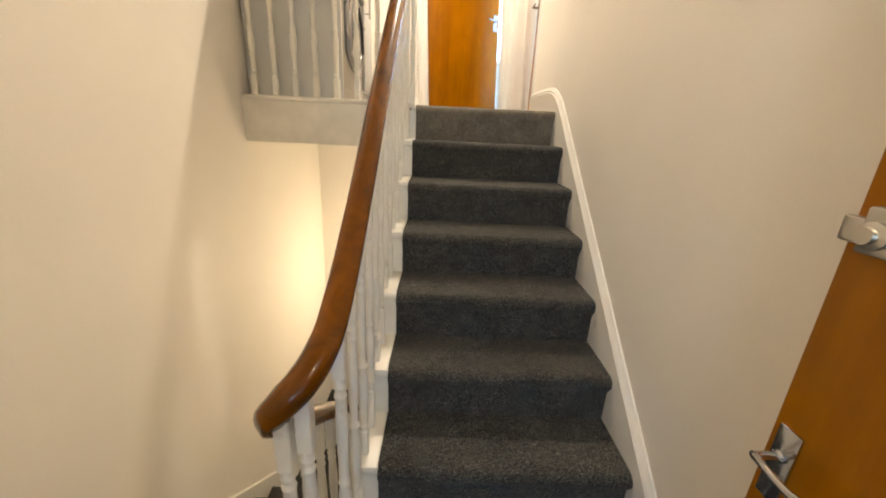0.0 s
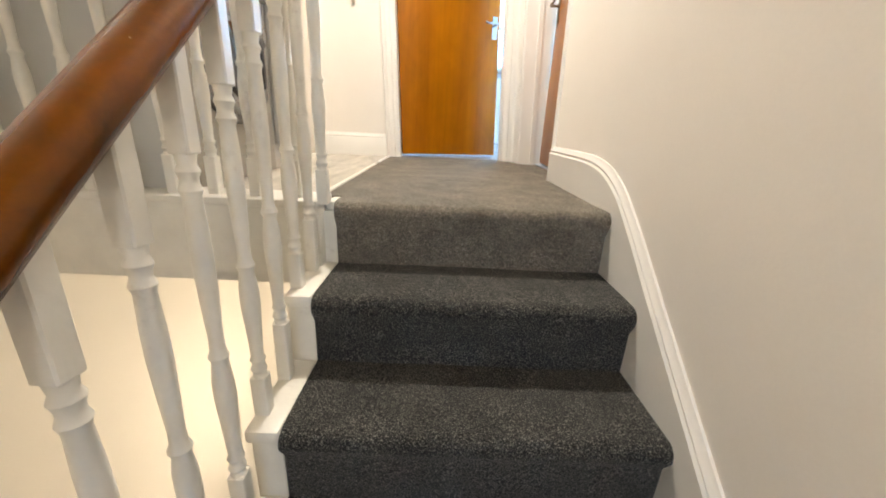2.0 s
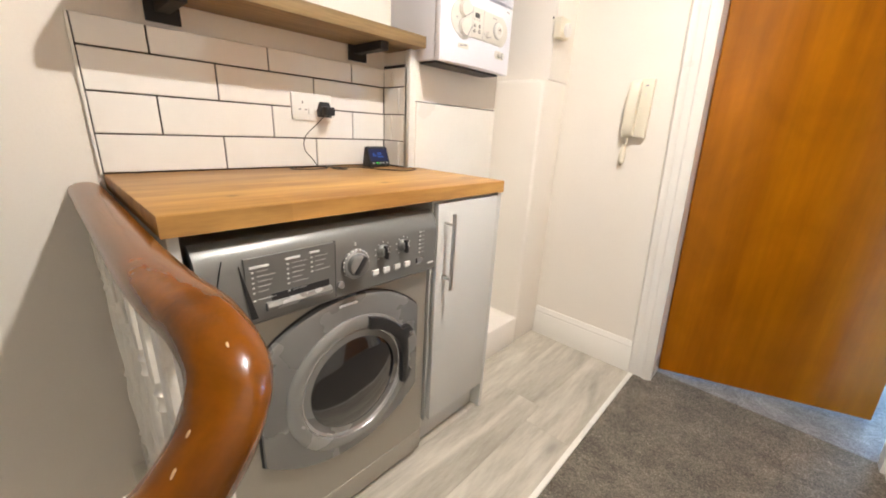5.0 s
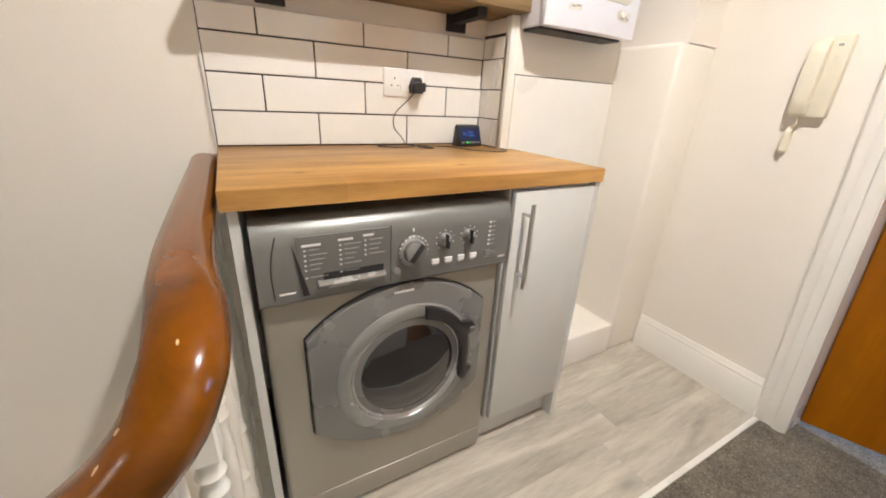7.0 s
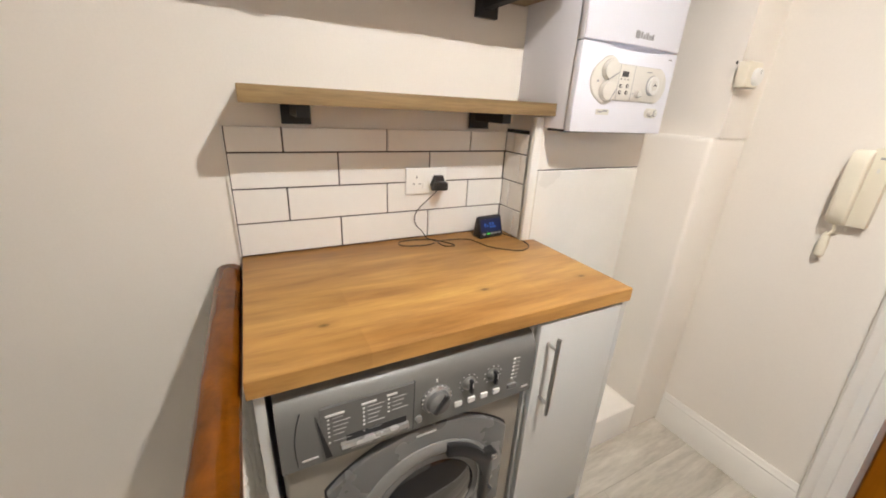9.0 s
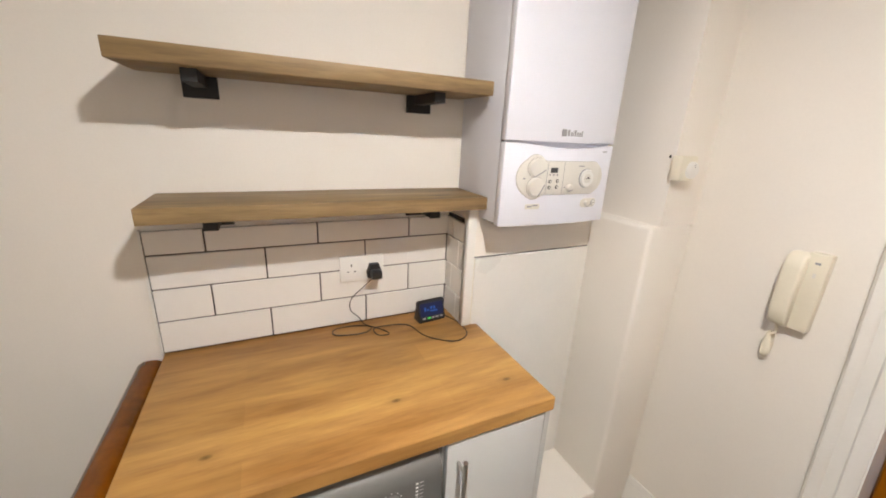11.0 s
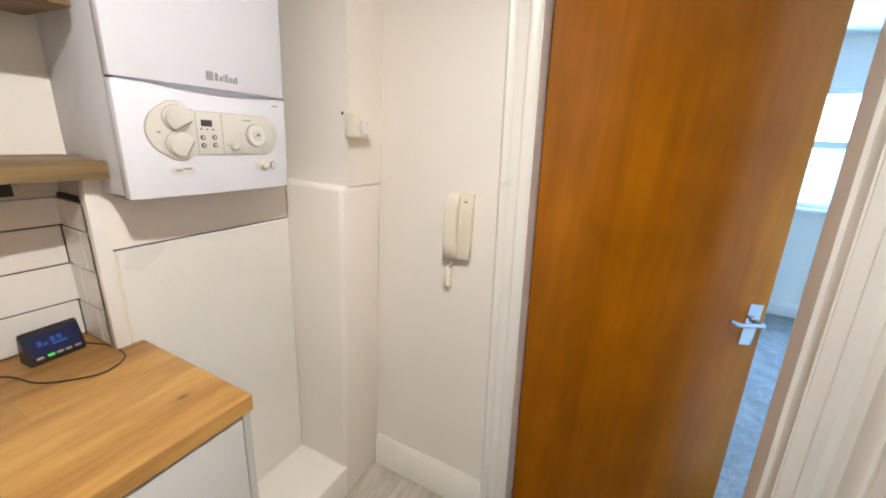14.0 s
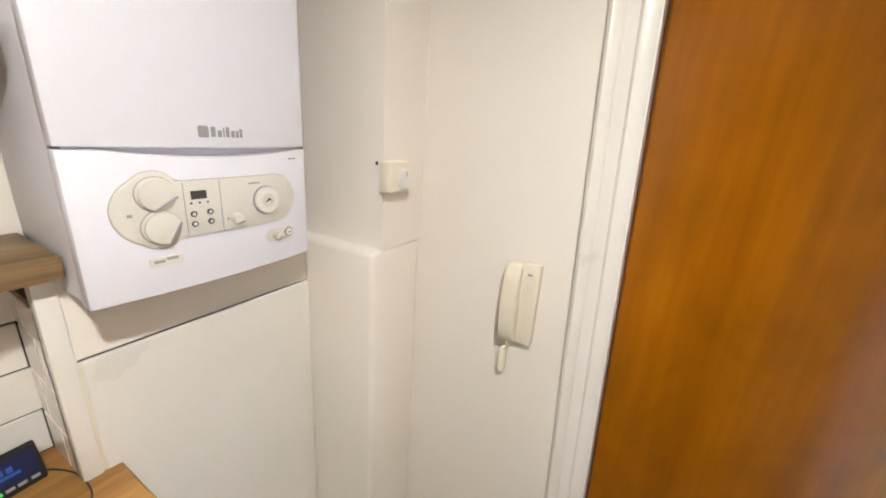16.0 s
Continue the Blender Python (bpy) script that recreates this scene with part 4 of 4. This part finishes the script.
def dial_at(name, y, z, r, h, material, label="", grip=None, x=PX):
    m = pose(x, y, z, 0, 90, 0)
    ob = part(name, lathe([(r, -0.002), (r, h * 0.7), (r * 0.92, h), (r * 0.5, h)], 28, m=m), material, lowp, label)
    if grip:                              # raised half with a straight grip edge
        a0, a1 = grip
        arc = [(y + r * 0.93 * math.cos(radians(a0 + (a1 - a0) * i / 14)), z + r * 0.93 * math.sin(radians(a0 + (a1 - a0) * i / 14))) for i in range(15)]
        part("grip", prism(arc, "x", x + h * 0.6, x + h + 0.006, bevel=0.0012), material, lowp)
        (ya, za), (yb, zb) = arc[-1], arc[0]
        d = Vector((yb - ya, zb - za)).normalized() * 0.0026
        strip = [(ya, za), (yb, zb), (yb + d.y, zb - d.x), (ya + d.y, za - d.x)]
        # grey strip paints the shadow line along the straight edge
        part("grip_edge_shadow", prism(strip, "x", x + h * 0.6, x + h + 0.0063), MARK, lowp)
    return ob


dial_at("dial_recess", 3.664, 2.986, 0.0298, 0.0015, DARKBEIGE)
dial_at("dial_recess", 3.665, 2.930, 0.0298, 0.0015, DARKBEIGE)
dial_at("dial", 3.664, 2.986, 0.0285, 0.006, BEIGE, "beige rotary dial", (-8, 247))
dial_at("dial", 3.665, 2.930, 0.0285, 0.006, BEIGE, "beige rotary dial", (18, 280))
dial_at("timer_ring", 3.861, 2.955, 0.0295, 0.003, MARK)
dial_at("timer", 3.861, 2.955, 0.0275, 0.010, OFFWHITE, "round white timer")
dial_at("timer_face", 3.861, 2.955, 0.015, 0.0115, BEIGE)
part("timer_hand", prism([(3.861, 2.961), (3.869, 2.953), (3.861, 2.956), (3.853, 2.952)], "x", PX + 0.011, PX + 0.0135), DARKPRINT, lowp)
dial_at("small_dial", 3.793, 2.927, 0.011, 0.007, BEIGE, "", (-25, 235))
part("display", box(PX - 0.002, PX + 0.001, 3.716, 3.742, 2.972, 2.987), DARKPRINT, lowp, "small dark display")
for y, z in ((3.717, 2.946), (3.745, 2.947), (3.717, 2.928), (3.745, 2.929)):
    dial_at("button", y, z, 0.0055, 0.002, DARKPRINT)
    dial_at("button_cap", y, z, 0.0030, 0.0026, BEIGE)
for y in (3.715, 3.729, 3.743):
    dial_at("indicator", y, 2.9655, 0.002, 0.0012, DARKPRINT)
for y in (3.704, 3.766):
    part("panel_seam", box(PX - 0.002, PX + 0.0006, y, y + 0.0012, 2.908, 3.003), MARK, lowp)
part("printed_line", box(PX - 0.002, PX + 0.0007, 3.825, 3.850, 2.9905, 2.9935), MARK, lowp)
part("printed_mark", box(PX - 0.002, PX + 0.0007, 3.622, 3.629, 2.952, 2.957), MARK, lowp)
part("printed_mark", box(PX - 0.002, PX + 0.0007, 3.635, 3.639, 2.986, 2.992), MARK, lowp)
part("printed_mark", box(PX - 0.002, PX + 0.0007, 3.775, 3.779, 2.926, 2.930), MARK, lowp)
pill = prism([(3.8955 + y, 2.874 + z) for y, z in rounded(0.074, 0.030, 0.0149, 8)], "x", -0.71, -0.683, bevel=0.002)
part("gauge_plate", pill, BEIGE, lowp)
dial_at("pressure_gauge", 3.918, 2.874, 0.0105, 0.003, MARK, x=-0.683)
dial_at("gauge_face", 3.918, 2.874, 0.0088, 0.0036, OFFWHITE, x=-0.683)
part("gauge_needle", box(-0.681, -0.6788, 3.914, 3.922, 2.873, 2.8745), DARKPRINT, lowp)
dial_at("switch_knob", 3.884, 2.873, 0.0095, 0.005, BEIGE, "", (-10, 255), x=-0.683)
part("type_plate", prism([(3.667 + y, 2.870 + z) for y, z in rounded(0.050, 0.016, 0.004, 3)], "x", -0.70, -0.6820), BEIGE, lowp)
for y0, y1, z in ((3.648, 3.664, 2.868), (3.667, 3.684, 2.871)):
    part("printed_line", box(-0.684, -0.6812, y0, y1, z, z + 0.005), MARK, lowp)
part("printed_line", box(-0.689, -0.6827, 3.930, 3.950, 3.035, 3.038), MARK, lowp)
for ob in lowp.children:                  # everything on the lower panel follows its bow
    for v in ob.data.vertices:
        v.co.x -= 0.016 * (v.co.y / 0.211) ** 2
fx = -0.6822
part("badge_square", prism([(3.752 + y, 3.088 + z) for y, z in rounded(0.017, 0.020, 0.003, 3)], "x", -0.70, fx), MARK, boiler)
for y0, y1, z0, z1 in ((3.765, 3.774, 3.079, 3.097), (3.777, 3.785, 3.079, 3.091), (3.787, 3.790, 3.079, 3.096), (3.792, 3.799, 3.079, 3.097), (3.802, 3.809, 3.079, 3.091), (3.811, 3.817, 3.079, 3.091), (3.819, 3.824, 3.079, 3.095)):
    part("badge_bar", box(-0.70, fx - 0.001, y0, y1, z0, z1, 0.001, 1), MARK, boiler)
flue = thing("flue_pipe", -0.85, 3.712, BZ1, "white flue pipe rising from the boiler", "pipe")
part("pipe", lathe([(0.052, -0.003), (0.052, TOP - BZ1)], 28, m=pose(-0.85, 3.712, BZ1)), BOILER, flue)
part("collar", lathe([(0.066, 0.001), (0.066, 0.014), (0.056, 0.018), (0.056, 0.04)], 28, m=pose(-0.85, 3.712, BZ1)), BOILER, flue)

# ---------------------------------------------------------------- entry phone, thermostat, switch
phone = thing("entry_phone", -0.23, YB, 2.58, "cream plastic entry phone handset on the wall", "intercom")
part("base", box(-0.236, -0.187, YB - 0.030, YB, 2.586, 2.812, 0.005), CREAM, phone)
part("cradle", box(-0.272, -0.236, YB - 0.012, YB, 2.60, 2.80, 0.004), CREAM, phone)
bm = bmesh.new()
prof = [(2.585, 0.030), (2.597, 0.050), (2.64, 0.056), (2.70, 0.058), (2.76, 0.056), (2.794, 0.048), (2.805, 0.030)]
bm = prism([(YB - d, z) for z, d in prof] + [(YB - 0.006, 2.805), (YB - 0.006, 2.585)], "x", -0.275, -0.229, bevel=0.007)
part("handset", bm, CREAM, phone, soft=50)
part("button", box(-0.217, -0.205, YB - 0.0325, YB - 0.028, 2.782, 2.788, 0.001), MARK, phone)
part("keyhole", box(-0.214, -0.208, YB - 0.0312, YB - 0.028, 2.745, 2.757), BEIGE, phone)
cordp = smooth_path([(-0.252, YB - 0.03, 2.585), (-0.250, YB - 0.026, 2.565), (-0.262, YB - 0.020, 2.545)], 6)
part("cord", sweep(cordp, disc(0.004, 8), up=(0, 1, 0)), CREAM, phone)
part("cord_bundle", lathe([(0.004, 0), (0.012, 0.010), (0.0135, 0.045), (0.010, 0.075), (0.004, 0.085)], 14, m=pose(-0.262, YB - 0.017, 2.470)), CREAM, phone, "bundled cream cord")

stat = thing("thermostat", -0.568, 4.14, 2.95, "small white room thermostat with a dial", "thermostat")
part("case", box(-0.5685, -0.534, 4.090, 4.170, 2.963, 3.039, 0.006), CREAM, stat)
part("dial", lathe([(0.026, -0.001), (0.026, 0.007), (0.022, 0.011), (0.010, 0.011)], 28, m=pose(-0.534, 4.143, 2.996, 0, 90, 0)), OFFWHITE, stat)
part("dial_mark", box(-0.5235, -0.5225, 4.142, 4.144, 3.004, 3.016), MARK, stat)
part("screw", lathe([(0.005, 0), (0.005, 0.0015)], 10, m=pose(-0.568, 4.080, 3.034, 0, 90, 0)), DARKPRINT, stat)

# ---------------------------------------------------------------- socket, plug, lead and meter display
sock = thing("double_socket", XL + 0.011, 3.208, 2.584, "white double wall socket on the tiles", "socket")
part("plate", box(XL + 0.010, XL + 0.019, 3.135, 3.281, 2.584, 2.670, 0.002), OFFWHITE, sock)
for yc in (3.172, 3.245):
    for dy, z, w, h in ((0, 2.640, 0.0035, 0.008), (-0.011, 2.618, 0.006, 0.0035), (0.011, 2.618, 0.006, 0.0035)):
        part("pin_hole", box(XL + 0.0185, XL + 0.0195, yc + dy - w / 2, yc + dy + w / 2, z - h / 2, z + h / 2), DARKPRINT, sock)
for yc in (3.197, 3.220):
    part("rocker", box(XL + 0.018, XL + 0.022, yc - 0.005, yc + 0.005, 2.603, 2.622, 0.001, 1), OFFWHITE, sock)
plug = thing("plug", XL + 0.02, 3.245, 2.60, "black mains plug with a thin lead", "plug")
bm = prism([(3.245 + y, 2.620 + z) for y, z in ((-0.022, -0.024), (0.022, -0.024), (0.026, -0.004), (0.014, 0.026), (-0.014, 0.026), (-0.026, -0.004))], "x", XL + 0.0195, XL + 0.044, bevel=0.005)
part("body", bm, BLACK, plug)
part("adaptor", box(XL + 0.042, XL + 0.075, 3.228, 3.262, 2.602, 2.630, 0.004), BLACK, plug)
W0 = 2.4275
lead = smooth_path([(XL + 0.06, 3.232, 2.604), (XL + 0.045, 3.21, 2.575), (XL + 0.04, 3.165, 2.530), (XL + 0.035, 3.163, 2.487), (XL + 0.035, 3.19, 2.455), (-0.934, 3.205, W0 + 0.004), (-0.905, 3.225, W0),
                    (-0.880, 3.19, W0), (-0.886, 3.13, W0), (-0.905, 3.098, W0), (-0.935, 3.108, W0), (-0.940, 3.16, W0), (-0.915, 3.215, W0 + 0.003), (-0.880, 3.255, W0), (-0.845, 3.268, W0),
                    (-0.852, 3.232, W0), (-0.890, 3.228, W0 + 0.003), (-0.902, 3.27, W0), (-0.882, 3.345, W0), (-0.800, 3.372, W0), (-0.755, 3.41, W0), (-0.728, 3.463, W0), (-0.760, 3.515, W0), (-0.835, 3.522, W0), (-0.885, 3.505, W0), (-0.905, 3.475, W0 + 0.012)], 7)
part("lead", sweep(lead, disc(0.0017, 6)), BLACK, plug, "thin black lead looped on the worktop")

meter = thing("meter_display", -0.89, 3.44, 2.425, "small black energy display with a lit blue screen", "display")
M = pose(-0.895, 3.438, 2.4255, 0, 0, 6)


def meter_part(name, bm, material, parent=None, label=""):
    bmesh.ops.transform(bm, matrix=M, verts=bm.verts)
    return part(name, bm, material, parent or meter, label)


bm = prism([(-0.030, 0.0), (0.014, 0.0), (0.016, 0.012), (-0.004, 0.072), (-0.012, 0.076), (-0.018, 0.070), (-0.030, 0.004)], "y", -0.052, 0.052, bevel=0.003)
body = meter_part("body", bm, BLACK)


def on_meter(y0, y1, z0, z1, depth):
    s = lambda z: 0.016 - (z - 0.012) / 3.0
    return prism([(s(z0) - 0.002, z0), (s(z0) + depth, z0), (s(z1) + depth, z1), (s(z1) - 0.002, z1)], "y", y0, y1)


meter_part("screen", on_meter(-0.045, 0.045, 0.022, 0.066, 0.0008), SCREEN, body, "dim blue screen")
for y0, y1, z0, z1 in ((-0.030, -0.022, 0.040, 0.052), (-0.019, -0.012, 0.040, 0.046), (-0.006, 0.022, 0.036, 0.041), (-0.006, 0.002, 0.044, 0.054), (0.006, 0.014, 0.044, 0.054)):
    meter_part("lit_digit", on_meter(y0, y1, z0, z1, 0.0014), SCREENTEXT, body)
for i, y in enumerate((-0.034, -0.014, 0.002, 0.018, 0.036)):
    meter_part("key", on_meter(y - 0.006, y + 0.006, 0.013, 0.018, 0.001), GREENLED if i == 1 else MARK, body)

# ---------------------------------------------------------------- light switch, entrance door on the half landing
sw = thing("light_switch", XR, 3.262, 2.648, "white plastic light switch on the wall", "switch")
part("plate", box(XR - 0.009, XR, 3.219, 3.305, 2.648, 2.734, 0.002), OFFWHITE, sw)
part("rocker", box(XR - 0.013, XR - 0.008, 3.256, 3.268, 2.680, 2.704, 0.002), OFFWHITE, sw)

ent = flush_door("entrance_door", (0.855, 0.0, G), 90, 0.768, 2.0, 1, CHROME, "brown varnished entrance door standing open against the wall", (), 0.0)
plate = lever(ent, 0.732, 0.04, 0.905, -1, 1, CHROME, "chrome lever handle")
bm = box(0.640, 0.735, 0.040, 0.066, 1.300, 1.366, 0.004)
latch = part("night_latch", bm, STEEL, ent, "grey metal night latch", local=True)
part("latch_knob", lathe([(0.020, 0), (0.020, 0.010), (0.012, 0.014), (0.012, 0.022)], 16, m=pose(0.712, 0.064, 1.328, -90, 0, 0)), STEEL, ent, local=True)
part("staple", box(0.732, 0.766, 0.046, 0.062, 1.310, 1.348, 0.004), STEEL, ent, local=True)

lob = thing("entrance_door_frame", 0.47, -0.09, G, "white painted frame of the entrance doorway", "door frame", kind="structure")
part("jamb", box(0.062, 0.082, -0.158, -0.02, G, G + 2.04), WHITE, lob)
part("jamb", box(0.860, 0.878, -0.158, -0.02, G, G + 2.04), WHITE, lob)
part("head", box(0.062, 0.878, -0.158, -0.02, G + 2.025, G + 2.045), WHITE, lob)

# ---------------------------------------------------------------- rooms behind the doors
NX0, NX1, NY1, NT = -0.9, 3.0, 7.62, F + 2.45
YN = YB + 0.14
solid("north_room_floor", box(NX0, NX1, YB + 0.095, NY1, F - 0.03, F - 0.001), ROOMCARPET, "grey carpet of the room beyond the landing", "floor", "structure")
solid("north_room_ceiling", box(NX0 - 0.1, NX1 + 0.1, YN, NY1 + 0.1, NT, NT + 0.08), CEIL, "white ceiling of the room beyond", "ceiling", "structure")
wall("north_room_wall_west", box(NX0 - 0.1, NX0, YN, NY1 + 0.1, F - 0.03, NT), "pale painted wall of the room beyond")
wall("north_room_wall_east", box(NX1, NX1 + 0.1, YN, NY1 + 0.1, F - 0.03, NT), "pale painted wall of the room beyond")
b = box(XR + 0.14, NX1 + 0.1, YN - 0.12, YN, F - 0.03, NT)
slab(b, NX0 - 0.1, XL, YN - 0.12, YN, F - 0.03, NT)
wall("north_room_wall_south", b, "pale painted wall of the room beyond")
WX0, WX1, WZ0, WZ1 = 1.05, 2.35, 2.56, 3.58
b = box(NX0, WX0, NY1, NY1 + 0.12, F - 0.03, NT)
slab(b, WX1, NX1, NY1, NY1 + 0.12, F - 0.03, NT)
slab(b, WX0, WX1, NY1, NY1 + 0.12, F - 0.03, WZ0)
slab(b, WX0, WX1, NY1, NY1 + 0.12, WZ1, NT)
wall("north_room_wall_north", b, "pale painted window wall of the room beyond")
solid("north_room_baseboard", box(NX0, NX1, NY1 - 0.02, NY1 - 0.001, F, F + 0.14, 0.004), WHITE, "white skirting board under the window", "skirting", "structure")
PANE = glass_mat("window_pane", (0.9, 0.95, 1.0), 0.0)
FROST = glass_mat("frosted_pane", (0.22, 0.52, 0.92), 0.6)


def sash_window(name, x0, x1, y, z0, z1, bar_z, label):
    w = thing(name, (x0 + x1) / 2, y, z0, label, "window", kind="structure")
    bm = box(x0, x0 + 0.05, y, y + 0.06, z0, z1)
    slab(bm, x1 - 0.05, x1, y, y + 0.06, z0, z1)
    slab(bm, x0 + 0.05, x1 - 0.05, y, y + 0.06, z1 - 0.05, z1)
    slab(bm, x0 + 0.05, x1 - 0.05, y, y + 0.06, z0, z0 + 0.05)
    slab(bm, x0 + 0.05, x1 - 0.05, y, y + 0.06, bar_z - 0.03, bar_z + 0.03)
    part("window_frame", bm, WHITE, w)
    part("window_sill", box(x0 - 0.03, x1 + 0.03, y - 0.10, y + 0.005, z0 - 0.03, z0 + 0.004, 0.004), WHITE, w)
    p = part("pane", box(x0 + 0.05, x1 - 0.05, y + 0.028, y + 0.034, bar_z + 0.03, z1 - 0.05), PANE, w)
    q = part("pane", box(x0 + 0.05, x1 - 0.05, y + 0.028, y + 0.034, z0 + 0.05, bar_z - 0.03), FROST, w, "bluish frosted pane")
    p.visible_shadow = q.visible_shadow = False
    return w


SKYGLOW = glow_mat("sky_backdrop", (0.80, 0.92, 1.0), 2.2)
solid("backdrop_sky", box(-3, 6, 9.4, 9.45, F - 1, F + 4), SKYGLOW, "bright overcast sky outside the window", "sky", "structure")
sash_window("window_1", WX0, WX1, NY1 + 0.03, WZ0, WZ1, 3.12, "white sash window with a frosted lower pane")

sash_window("window_2", -0.15, 0.75, -1.72, 1.0, 1.9, 1.45, "white sash window of the entrance lobby")

EX0, EX1, EY0, EY1 = XR + 0.14, 3.0, 2.6, YN - 0.12
solid("east_room_floor", box(XR, EX1, EY0, EY1, F - 0.03, F - 0.002), CARPET, "grey carpet of the side room", "floor", "structure")
solid("east_room_ceiling", box(EX0, EX1, EY0, EY1, NT, NT + 0.08), CEIL, "white ceiling of the side room", "ceiling", "structure")
wall("east_room_wall_south", box(EX0, EX1, EY0 - 0.1, EY0, F - 0.03, NT), "pale painted wall of the side room")
b = box(EX1, EX1 + 0.1, EY0, 3.2, F - 0.03, NT)
slab(b, EX1, EX1 + 0.1, 4.1, EY1, F - 0.03, NT)
slab(b, EX1, EX1 + 0.1, 3.2, 4.1, F - 0.03, F + 0.95)
slab(b, EX1, EX1 + 0.1, 3.2, 4.1, F + 2.1, NT)
wall("east_room_wall_east", b, "pale painted window wall of the side room")
